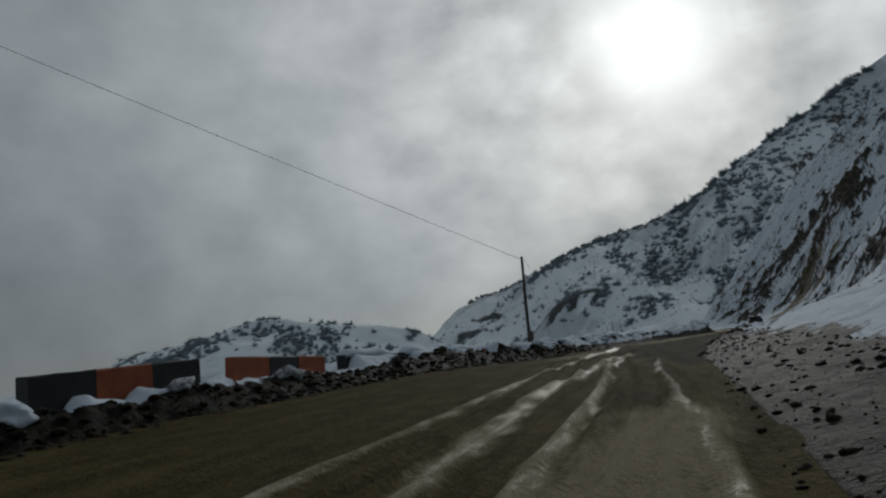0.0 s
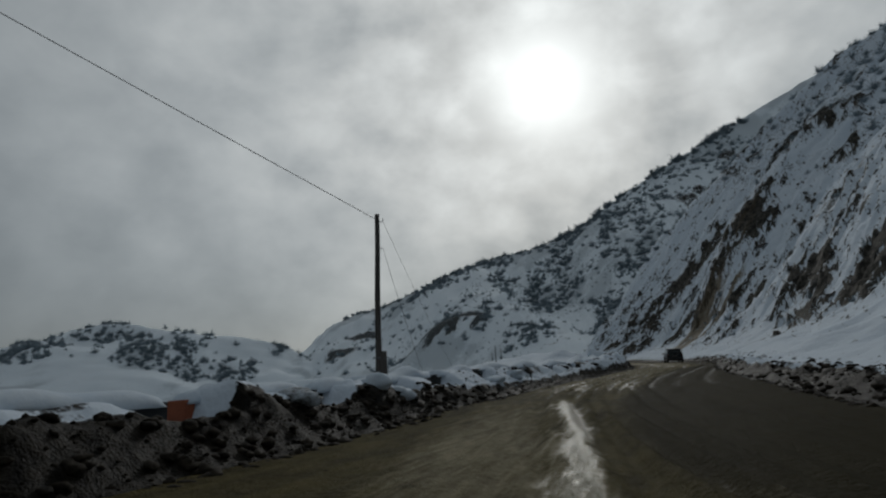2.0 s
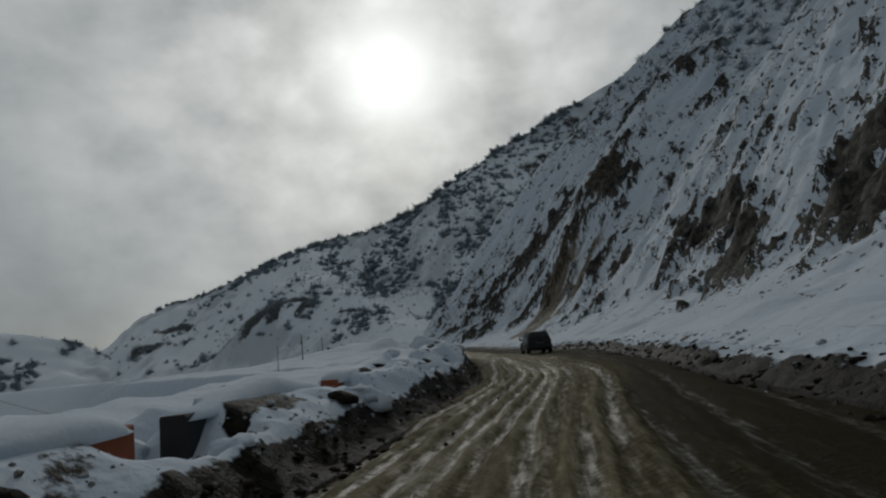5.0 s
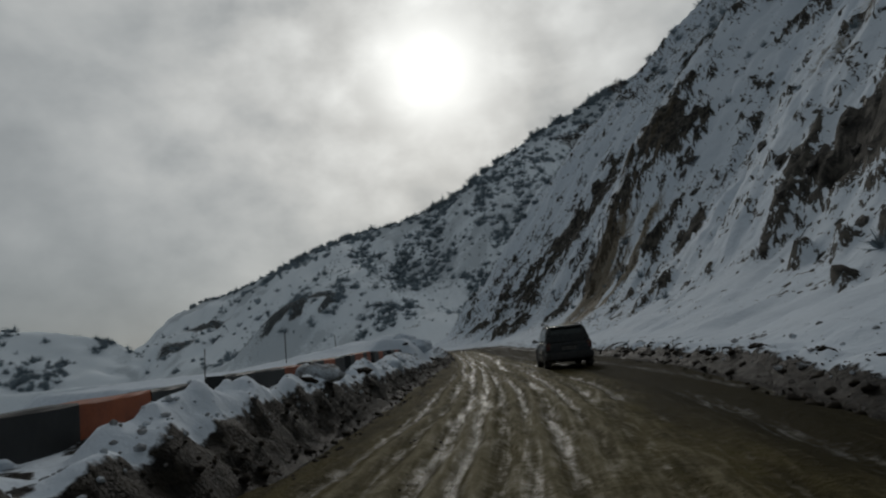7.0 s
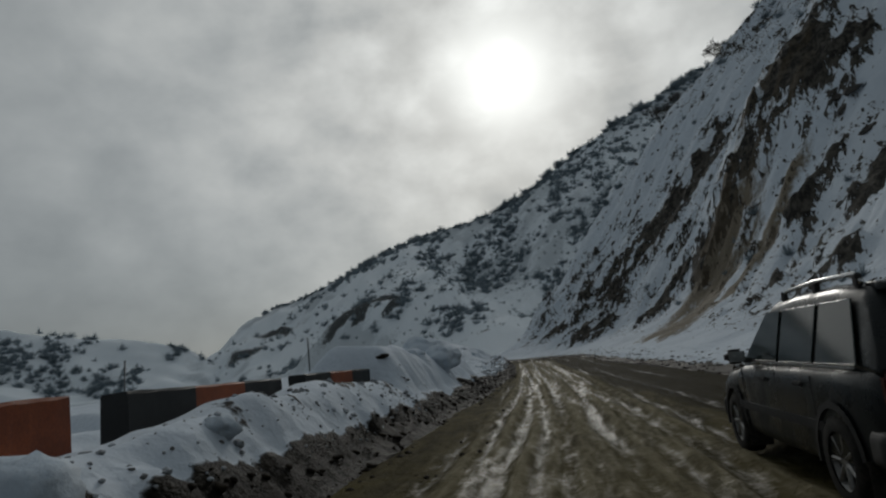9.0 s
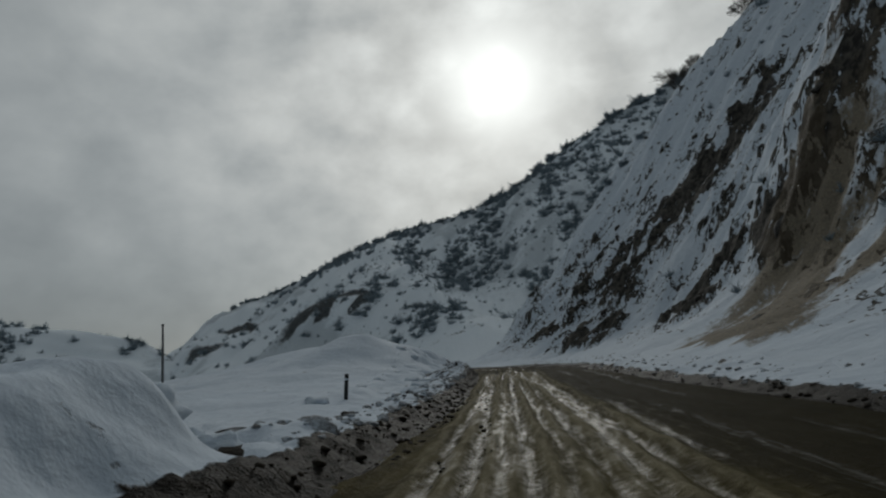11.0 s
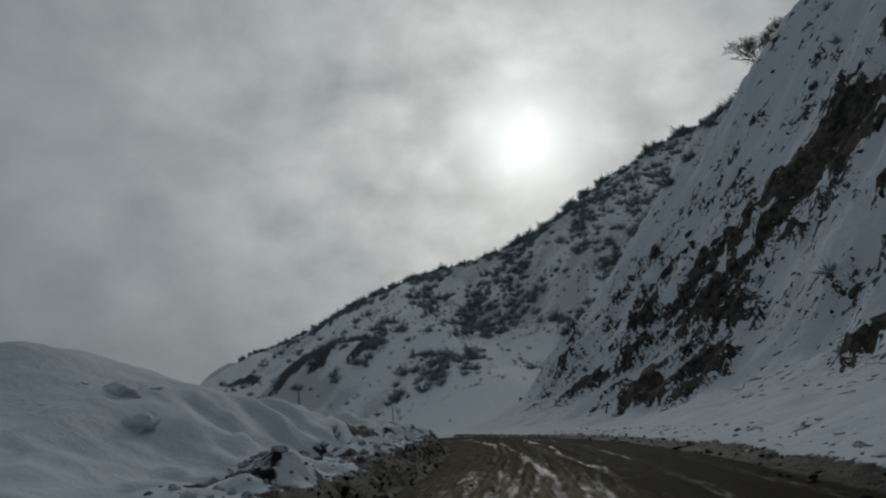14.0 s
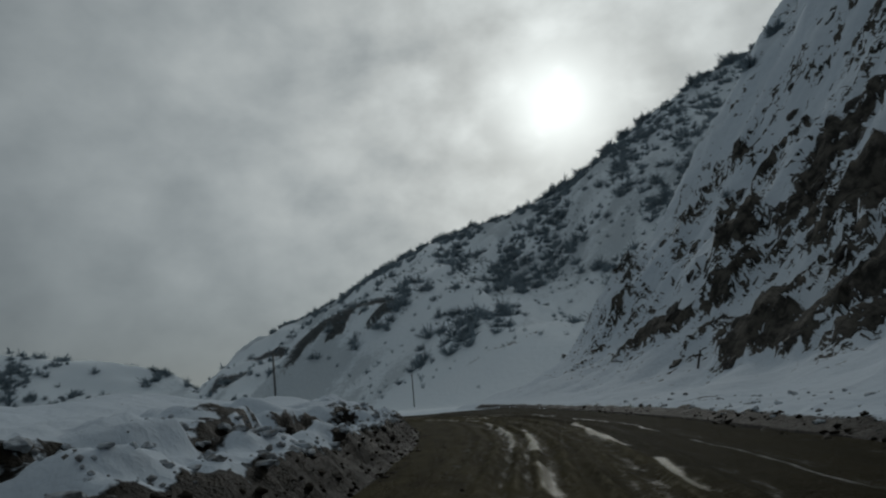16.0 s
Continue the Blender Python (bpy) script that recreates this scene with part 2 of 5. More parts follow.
M_CONCRETE = mat_plain("concrete", (0.20, 0.19, 0.18), (0.36, 0.35, 0.33), 3, 0.85, 0.01)
M_WOOD = mat_plain("tarred_pole_wood", (0.035, 0.03, 0.027), (0.085, 0.075, 0.066), 6, 0.85, 0.01, stretch=(1, 1, 0.06))
M_STEEL = mat_plain("galvanised_steel", (0.09, 0.095, 0.10), (0.17, 0.175, 0.18), 8, 0.5, 0.003, 0.6)
M_CABLE = mat_plain("black_cable", (0.02, 0.02, 0.02), (0.035, 0.035, 0.035), 8, 0.5, 0.001)
M_ROCK = mat_plain("dark_wet_rock", (0.022, 0.021, 0.020), (0.10, 0.09, 0.078), 0.8, 0.7, 0.15, fine=5)
M_TWIG = mat_plain("bare_twigs", (0.06, 0.055, 0.05), (0.13, 0.12, 0.11), 5, 0.9, 0.01)


# ---- helpers for shapes ----
def hash3(i, j, k):
    h = (i * 374761393 + j * 668265263 + k * 2147483647) & 0xFFFFFFFF
    h = ((h ^ (h >> 13)) * 1274126177) & 0xFFFFFFFF
    return ((h ^ (h >> 16)) & 0xFFFF) / 65535.0


def vnoise(x, y, seed=0):
    """Smooth value noise in 0..1 over arrays."""
    x, y = np.asarray(x, float), np.asarray(y, float)
    i, j = np.floor(x).astype(np.int64), np.floor(y).astype(np.int64)
    fx, fy = x - i, y - j
    fx, fy = fx * fx * fx * (fx * (fx * 6 - 15) + 10), fy * fy * fy * (fy * (fy * 6 - 15) + 10)
    a, b = hash3(i, j, seed), hash3(i + 1, j, seed)
    c, d = hash3(i, j + 1, seed), hash3(i + 1, j + 1, seed)
    return (a + (b - a) * fx) * (1 - fy) + (c + (d - c) * fx) * fy


def fbm(x, y, octaves=4, seed=0, gain=0.5):
    total, amp, norm = 0, 1.0, 0.0
    for o in range(octaves):
        total = total + amp * vnoise(x * 2.03 ** o + 17.3 * o, y * 2.03 ** o - 9.1 * o, seed + o)
        norm += amp
        amp *= gain
    return total / norm


def smooth(v, lo, hi):
    t = np.clip((v - lo) / (hi - lo), 0, 1)
    return t * t * (3 - 2 * t)


def curve_through(xs, ys):
    """A smooth function through knots (Catmull-Rom on uneven knots, straight on beyond the ends)."""
    xs, ys = np.array(xs, float), np.array(ys, float)
    d = np.gradient(ys, xs)

    def f(x):
        x = np.asarray(x, float)
        k = np.clip(np.searchsorted(xs, x) - 1, 0, len(xs) - 2)
        h = xs[k + 1] - xs[k]
        t = np.clip((x - xs[k]) / h, 0, 1)
        v = (2 * t ** 3 - 3 * t ** 2 + 1) * ys[k] + (t ** 3 - 2 * t ** 2 + t) * h * d[k] + (3 * t ** 2 - 2 * t ** 3) * ys[k + 1] + (t ** 3 - t ** 2) * h * d[k + 1]
        return v + np.where(x > xs[-1], (x - xs[-1]) * d[-1], 0) + np.where(x < xs[0], (x - xs[0]) * d[0], 0)

    return f


def mesh_from(name, co, faces, mat=None, smooth_faces=True):
    me = bpy.data.meshes.new(name)
    me.from_pydata(np.asarray(co, float).tolist(), [], np.asarray(faces).tolist())
    if smooth_faces:
        me.polygons.foreach_set("use_smooth", [True] * len(me.polygons))
    if mat is not None:
        me.materials.append(mat)
    return me


def grid_faces(nx, ny):
    """Quads of a grid whose vertices run along x first."""
    i = np.arange(ny - 1)[:, None] * nx + np.arange(nx - 1)[None, :]
    i = i.ravel()
    return np.stack([i, i + 1, i + nx + 1, i + nx], 1)


def add_attr(me, name, values):
    a = me.attributes.new(name, "FLOAT", "POINT")
    a.data.foreach_set("value", np.asarray(values, np.float32))


# ---- the lie of the land ----
# left and right edges of the carriageway, by distance along the valley
X_LEFT = curve_through([-60, 10, 26, 36, 46, 60, 75, 87, 100, 130, 145, 156, 169, 182, 192, 205, 214, 222],
                       [-9.6, -9.8, -9.3, -8.2, -6.5, -3.3, 0.1, 1.1, 1.4, 2.1, 2.15, 1.7, 0.75, -0.9, -2.9, -8.2, -16, -30])
X_RIGHT = curve_through([-60, 0, 10, 22, 30, 37, 43, 50, 60, 84, 94, 115, 138, 148, 160, 172, 182, 195, 205, 214, 226, 240],
                        [1.4, 0.9, 0.45, -0.1, 0.1, 0.7, 1.2, 1.9, 3.3, 7.6, 8.9, 10.0, 9.5, 8.7, 8.1, 7.9, 6.8, 4.2, 1.4, -1.6, -6, -12])
Z_ROAD = curve_through([-60, 0, 10, 20, 40, 60, 90, 120, 140, 160, 175, 260], [-3.0, -0.50, -0.08, 0.2, 0.6, 0.87, 1.24, 1.33, 1.55, 1.96, 2.05, 2.3])


def tilt(x, y):
    """The first bend leans: its outer edge lies higher."""
    y = np.asarray(y, float)
    return -0.034 * (np.clip(x, X_LEFT(np.clip(y, -60, 222)), X_RIGHT(np.clip(y, -60, 240))) + 1.5) * (1 - smooth(y, 22, 36))


# concrete barriers along the drop: where each begins, its length and its painted sections
BARRIERS = [(3.2, 4.0, "OBO"), (8.4, 4.2, "BOB"), (13.9, 4.2, "OBO"), (19.4, 3.7, "BOB"), (23.7, 3.7, "BBO"), (27.9, 3.4, "BOB"), (31.8, 3.4, "OBO"), (35.7, 3.2, "BOB"), (39.4, 3.2, "BOB"), (43.0, 3.4, "BOB"), (47.0, 3.9, "BBOO"),
            (51.6, 4.1, "BOB"), (56.5, 4.1, "BOBO"), (61.4, 4.1, "BOB"), (66.3, 4.1, "OBO"), (71.2, 4.1, "BOB"), (76.2, 4.2, "OBO"), (80.9, 4.4, "BOB"), (86.0, 4.4, "BBO"), (91.1, 4.4, "BOB"), (96.45, 4.2, "BOOBO"),
            (101.5, 4.2, "BOB"), (106.6, 4.2, "BOB"), (111.7, 4.2, "BOB"), (116.8, 4.2, "BOB"), (121.9, 4.2, "OB")]
BARRIER_TOP = curve_through([0, 18, 20, 28, 33, 43, 49, 53, 70, 79, 85, 95, 101, 107, 126], [1.10, 1.08, 0.95, 0.90, 0.86, 0.88, 0.96, 0.88, 0.90, 1.02, 1.12, 1.25, 1.36, 1.40, 1.05])
# how high the ploughed bank stands beside the drop
BANK_K = curve_through([0, 10, 20, 31, 37, 43, 50, 60, 75, 82, 90, 97, 110, 125, 132, 140, 150, 165, 205], [1.25, 1.2, 0.92, 0.85, 0.75, 0.65, 0.52, 0.62, 0.88, 1.08, 1.15, 0.98, 0.75, 0.7, 0.44, 0.44, 0.55, 0.85, 0.85])
# height of the hillside over the road's edge, by distance from it
FACE = curve_through([0, 2, 5, 9, 12, 15, 19, 25, 31, 47, 75, 120, 200, 400], [0.0, 0.4, 1.2, 2.6, 4.6, 8.3, 13.8, 22.0, 29.0, 44.5, 70, 106, 150, 200])
# crest and foot of the mountain at the end of the valley, from west to east
CREST_Y = curve_through([-260, -204, -130, -65, 0, 40, 76, 120, 300], [560, 542, 490, 455, 430, 418, 430, 463, 520])
CREST_Z = curve_through([-262, -236, -222, -204, -130, -65, -4, 40, 76, 120, 180, 300], [0, 11.5, 23.5, 40, 57, 73.5, 82, 105, 126.5, 156, 192, 240])
FOOT_Y = curve_through([-260, -220, -150, -80, -40, 0, 30, 80, 300], [505, 480, 395, 322, 284, 250, 262, 300, 380])


# bare rock on the hillside: place along the road, distance from it, half length and half height
OUTCROPS = [(203.4, 16, 3.5, 3), (212.8, 20, 3, 3), (199, 11.2, 4, 2), (215, 15.9, 4, 3), (216.5, 10.9, 4, 2), (208.8, 9.8, 4, 1.8), (200.4, 10, 3, 1.8),
            (225.7, 20.8, 3, 2.5), (204.6, 22, 3, 3), (218.7, 22, 3, 2.5), (205.6, 10.2, 4, 2), (230, 15.2, 2, 2), (227.7, 27, 2.5, 2.5), (199.4, 13.6, 2.5, 2)]
LEDGES = [(193.8, 23.3, 4, 4), (201.6, 22.7, 4, 3.5), (192, 26.3, 5, 4), (198, 25.3, 5, 4), (185.9, 19.3, 3.5, 2.5), (178, 12.7, 2, 2.5), (179.6, 10.5, 1.5, 1.5),
          (175.4, 13.5, 2, 2), (162.4, 24.8, 4, 4), (165, 20, 4, 4), (171, 17, 3, 3), (168.4, 15.2, 3, 2.5), (166.5, 16, 3.5, 3), (154, 27.5, 2, 3), (147.8, 30.6, 2, 3), (163, 12.9, 3, 0.9), (190, 49, 5, 3), (178, 46, 5, 3), (166, 44, 4, 3), (160, 48, 4, 3), (197, 30, 3, 3), (177, 14.3, 3, 2)]
CRAGS = [(98.3, 11.9, 4, 1.8), (106.2, 15.6, 3.5, 2.2), (110.8, 17.1, 3, 2.2), (114.9, 16.1, 3, 2), (99.4, 14.8, 3, 2.5), (81, 13.5, 4, 2.4), (86, 14.5, 3, 2),
         (85.7, 5.6, 1.2, 0.8), (102, 8.5, 1.5, 0.5), (134.6, 12, 1.5, 1.2), (124, 26, 3, 3), (140, 18.7, 2, 2), (88, 17, 4, 4), (144, 29.5, 3, 3), (150, 41, 4, 4)]
# the largest bare faces
FACES = [(160.5, 26.5, 6, 4.5), (190, 48.5, 4, 2.2), (178, 46, 6, 2), (166, 44.5, 5, 2.2), (160, 48, 4, 2), (81, 13.5, 4.5, 2.2), (97, 12.5, 3, 2.2), (111.5, 15.5, 2.5, 2), (101, 8.6, 1.6, 0.8)]
CLAY = [(156, 8.5, 7.5, 4.0, 1.0), (163, 13.5, 4.5, 4, 0.75), (168, 19, 4, 5, 0.4), (152, 5.6, 5, 1.6, 0.6), (96, 9.5, 4, 2, 0.4), (124, 26, 4, 5, 0.5), (159, 15.5, 5, 4, 0.8), (149, 6.3, 5, 2, 0.7), (151.5, 15.5, 1.8, 6, 0.9), (161, 25, 5, 5, 0.55)]
SCARS = [(-150, 424, 13, 8), (-140, 446, 18, 6)]
# crest of a bulge of bent strata on that mountain
ARCH_Z = curve_through([-87.1, -79.1, -76.8, -73.0, -67.8, -60.4, -52.2, -47.4, -42.7, -28.700000000000003], [6.0, 14.0, 16.2, 20.8, 25.0, 28.2, 29.8, 29.7, 28.0, 22.0])
# the edge of an old cutting low on that mountain
CUT_Y = curve_through([-34, -28, -21, -12.8, -3, 4], [299, 291, 278, 274.5, 279.7, 286])


def land(x, y):
    """Height of the ground and the bareness of its rock, clay, dirt and scrub."""
    x, y = np.asarray(x, float), np.asarray(y, float)
    yc = np.clip(y, -60, 262)
    xl, xr, zr = X_LEFT(np.minimum(yc, 222)), X_RIGHT(np.minimum(yc, 240)), Z_ROAD(yc) + tilt(x, yc)
    xl = np.where(yc > 222, -30 - (yc - 222) * 1.5, xl)
    v, w = x - xr, xl - x
    # hillside on the right, cut into by gullies that run down the fall line
    along = y + (-0.30 + 0.80 * smooth(y, 166, 194)) * v
    gully = fbm(along * 0.075, v * 0.018, 4, 11) - 0.5
    rib = fbm(along * 0.33, v * 0.07, 4, 23) - 0.5
    lumpy = fbm(x * 0.55, y * 0.55, 4, 31) - 0.5
    face = FACE(np.maximum(v - smooth(y, 200, 230) * (3.0 * smooth(v, 14, 27) + 2.0 * smooth(v, 30, 50)), 0))
    face += smooth(v, 12, 24) * (6.0 * np.exp(-((y - 168) / 13) ** 2) - 3.0 * np.exp(-((y - 138) / 12) ** 2))
    face += smooth(v, 24, 42) * (1 - smooth(v, 70, 100)) * (9.0 * smooth(y, 176, 212) - 5.0 * smooth(y, 222, 238))
    face = face * (1 - 0.55 * np.exp(-((y - 208) / 11) ** 2) * (1 - smooth(v, 6, 12)))
    steep = smooth(v, 9, 16)
    face += steep * (gully * np.minimum(3 + v * 0.08, 9) + rib * 2.0 + lumpy * 1.3 + (fbm(x * 1.4, y * 1.4, 2, 33) - 0.5) * 0.5) + smooth(v, 1, 5) * (lumpy * 0.5 + (fbm(x * 0.12, y * 0.12, 3, 5) - 0.5) * 1.4)
    bank = np.exp(-((v - 0.9) / 0.7) ** 2) * fbm(x * 1.3, y * 1.3, 3, 7) * (0.10 + 0.42 * smooth(y, 25, 38)) * (1 - 0.65 * smooth(y, 105, 125))
    face += bank
    edge_y = 239 + 0.22 * np.clip(x - 12, 0, 40)
    spur = zr + face - 1.25 * np.maximum(y - edge_y, 0)
    # mountain at the end
    xc = np.clip(x, -262, 300)
    cy, cz, fy = CREST_Y(xc), CREST_Z(xc), FOOT_Y(xc)
    t = (y - fy) / (cy - fy)
    fgul = fbm(x * 0.022 + y * 0.006, y * 0.006, 4, 41) - 0.5
    far = 2.5 + (cz - 2.5) * np.clip(t, 0, 1) ** 1.08 + (fgul * 26 + (fbm(x * 0.09, y * 0.05, 4, 43) - 0.5) * 7) * smooth(t, 0.02, 0.3) * (1 - smooth(t, 0.75, 0.98))
    far += (fbm(x * 0.12, y * 0.12, 3, 47) - 0.5) * 3.0 * smooth(t, 0.5, 1)
    far = np.where(t > 1, cz - (y - cy) * 0.25, far)
    far = np.where(t < 0, 2.5 + (y - fy) * 0.5, far)
    far = np.where(x < -262, far - (-262 - x) * 0.8, far)
    # outcrop low on that mountain: a bulging scar of bare rock
    scar = np.exp(-(((x + 62) / 30) ** 2 + ((y - 338 - 0.25 * (x + 62)) / 20) ** 2))
    far += 7.0 * scar
    bulge = ARCH_Z(np.clip(x, -87.1, -28.7)) - far
    far += np.maximum(bulge, 0) * np.exp(-((y - 334) / np.where(y < 334, 15, 7)) ** 2) * smooth(x, -88.1, -81.1) * (1 - smooth(x, -42.7, -28.7))
    # left side: heaped bank, snow shelf, then the drop into the valley
    heap = smooth(w, 0, 0.9) * (0.42 + 0.55 * fbm(x * 0.9, y * 0.9, 4, 61)) * (0.6 + 0.4 * smooth(y, 17, 28)) * (1 - 0.45 * smooth(w, 1.3, 2.4))
    soft = (fbm(x * 0.30, y * 0.30, 3, 71) - 0.45) * 0.9 * smooth(w, 1.5, 3.5) * (1 - 0.5 * smooth(y, 125, 140))
    drift = smooth(y, 19, 27) * (1 - 0.55 * smooth(y, 72, 80)) * (1 - smooth(y, 108, 116))
    soft = soft + drift * 0.30 * smooth(w, 0.45, 1.1) * (1 - smooth(w, 3.0, 5.0))
    soft = soft + (np.sqrt((fbm(x * 0.8, y * 0.8, 3, 73) - 0.5) ** 2 + 0.008) * -1.2 + 0.27) * smooth(w, 0.8, 1.4) * (1 - smooth(w, 2.2, 4.2))
    shelf_w = 6.0 + 5 * smooth(y, 40, 60) + 36 * smooth(y, 118, 150)
    drop = np.maximum(w - shelf_w, 0)
    valley = -52 * (1 - np.exp(-drop / 70)) + (fbm(x * 0.05, y * 0.05, 4, 75) - 0.5) * 6 * smooth(drop, 2, 30)
    squash = BANK_K(np.clip(y, 0, 205))
    left = zr + (heap + soft) * (1 + (squash - 1) * (1 - smooth(w, 2.5, 5.0))) + valley
    # snow shoved up against the barriers
    left = left + 0.55 * smooth(y, 72, 80) * (1 - smooth(y, 97, 101)) * smooth(w, 0.8, 1.5) * (1 - smooth(w, 2.0, 2.6)) * fbm(x * 0.9, y * 0.9, 3, 77)
    # heaps of cleared snow beside the bend
    for px, py, h, rx, ry in ((-6.4, 162.5, 2.45, 5.2, 7.5), (-12.5, 171, 2.0, 7.0, 9), (-11.5, 190, 1.2, 5.0, 10), (-14, 203, 1.3, 5, 7), (-20, 181, 1.6, 9, 12)):
        r = np.sqrt(((x - px) / rx) ** 2 + ((y - py) / ry) ** 2 + 0.03)
        left = left + h * 1.12 * np.exp(-1.25 * r ** 1.35) * smooth(w, 0.6, 4.5)
    # hill across the valley
    hx = curve_through([-900, -640, -507, -426, -335, -280, -221, -170], [30, 16, 33, 46, 51, 46, 32, 16])(np.clip(x, -900, -170))
    hill = hx - np.abs(y - 456) * 0.42 + (fbm(x * 0.03, y * 0.03, 4, 81) - 0.5) * 14
    out_x = smooth(np.abs(x), 1000, 2400)
    z = np.where(v > 0, np.maximum(spur, -55), np.where(w > 0, left, zr - 0.2))
    z = np.where((v > 0) & (y > 205), np.maximum(spur, 2.0 - np.maximum(-25 - x, 0) * 0.4), z)
    z = np.maximum(z, np.maximum(far, hill) * (1 - out_x) - 60 * out_x)
    # what lies bare
    strata = fbm(along * 0.5, v * 0.62, 5, 101, 0.62)
    broken = fbm(y * 0.33, v * 0.60, 4, 105, 0.6)
    blot = fbm(along * 0.085, v * 0.06, 3, 111)
    on_face = (v > 0) & (spur >= far)
    rock = np.where(on_face, smooth(v, 4, 11) * (0.18 + 1.3 * (strata - 0.5) + 0.6 * (blot - 0.5) + 0.9 * (broken - 0.5)), 0.0)
    for py, pv, ry, rv in OUTCROPS + LEDGES + CRAGS:
        d = ((y - py + (-0.3 + 0.80 * float(smooth(py, 166, 194))) * (v - pv)) / ry) ** 2 + ((v - pv) / rv) ** 2
        rock = rock + np.where(on_face, 0.40 * np.exp(-d ** 1.5) * (2.4 * broken - 0.15), 0)
    for py, pv, ry, rv in FACES:
        d = ((y - py + (-0.3 + 0.80 * float(smooth(py, 166, 194))) * (v - pv)) / ry) ** 2 + ((v - pv) / rv) ** 2
        rock = rock + np.where(on_face, 0.42 * np.exp(-d ** 1.5) * (0.35 + 1.3 * broken), 0)
    clay = np.where(on_face, 0, 0.0)
    for py, pv, ry, rv, k in CLAY:
        d = ((y - py - 0.3 * (v - pv)) / ry) ** 2 + ((v - pv) / rv) ** 2
        clay = clay + np.where(on_face, k * np.exp(-d ** 1.5) * (0.1 + 1.7 * fbm(along * 0.9, v * 0.25, 4, 123)), 0)
    clay = clay + np.where(on_face, 0.32 * smooth(v, 10, 18) * smooth(fbm(along * 0.16, v * 0.03, 3, 121), 0.5, 0.75), 0)
    muddy = 0.38 + 0.40 * (1 - smooth(y, 34, 44)) + 0.12 * smooth(y, 105, 120)
    dirt_shade = np.where((w > 0) & (y < 232), (1 - smooth(w, muddy, muddy + 0.55)) * 1.1, 0) + np.where((v > 0) & (y < 232), (1 - smooth(v / (1 + 1.6 * (1 - smooth(y, 18, 40)) - 0.25 * smooth(y, 40, 60)), 0.3, 1.6)) * (0.95 + (1 - smooth(y, 18, 40)) * (0.25 + 1.8 * (fbm(x * 0.7, y * 0.7, 4, 133) - 0.5))), 0)
    on_far = (far > spur - 0.01) & (y > 235)
    patchy = fbm(x * 0.028 + y * 0.012, y * 0.02, 4, 141)
    scrub = np.where(on_far | (w > 60), 0.30 + 1.3 * (patchy - 0.5) + 0.5 * (fbm(x * 0.15, y * 0.15, 3, 143) - 0.5) + 0.35 * smooth(t, 0.8, 0.97) * on_far, 0)
    far_rock = 0
    for px, py, rx, ry in SCARS:
        far_rock = far_rock + np.exp(-(((x - px) / rx) ** 2 + ((y - py - 0.5 * (px - x)) / ry) ** 2) ** 1.5)
    under = ARCH_Z(np.clip(x, -87.1, -28.7)) - far
    span = smooth(x, -86, -82) * (1 - smooth(x, -42.7, -36)) * (y < 337)
    strata_far = fbm((x + 1.1 * under) * 0.22, (under - 0.35 * x) * 0.10, 3, 155)
    arch = span * (0.95 * np.exp(-((under - 0.6) / 1.4) ** 2) + 0.95 * smooth(strata_far, 0.42, 0.50) * smooth(under, 1.0, 3.0) * (1 - smooth(under, 7.0, 11.0)) * smooth(x, -76, -66))
    arch = arch + 0.75 * fbm(x * 0.5, y * 0.3, 3, 157) * np.exp(-((y - CUT_Y(np.clip(x, -34, 4))) / 1.6) ** 2) * smooth(x, -34, -30) * (1 - smooth(x, 0, 4))
    rock = np.where(on_far, far_rock * (0.5 + 0.9 * fbm(x * 0.16 + y * 0.1, y * 0.06, 4, 151)) + 0.8 * (fbm(x * 0.07 + y * 0.05, y * 0.045, 4, 153) - 0.52) * (w < 400) + arch, rock)
    # bare rock stands proud of the snow in broken ledges
    ledge = smooth(rock, 0.38, 0.60)
    crag = np.abs(fbm(along * 0.55, v * 0.35, 4, 161) - 0.5) * 2
    z = z + np.where(on_face, ledge * (0.25 + 1.5 * crag), 0)
    return z, rock, clay, dirt_shade, scrub, along, v


def haze_free(x, y, z):
    """1 near the road, 0 far off where distance haze is painted into the colours."""
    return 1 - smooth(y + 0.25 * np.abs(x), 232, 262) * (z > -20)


def spaced(dense_lo, dense_hi, step, lo, hi, grow=1.12, fine=2.2, fine_lo=0.0, fine_hi=0.0):
    mid = np.arange(dense_lo, dense_hi + 1e-6, step)
    up, d, p = [], step, dense_hi
    while p < hi:
        d = min(d * grow, fine) if p < fine_hi else d * grow
        p += d
        up.append(p)
    dn, d, p = [], step, dense_lo
    while p > lo:
        d = min(d * grow, fine) if p > fine_lo else d * grow
        p -= d
        dn.append(p)
    return np.array(dn[::-1] + list(mid) + up)


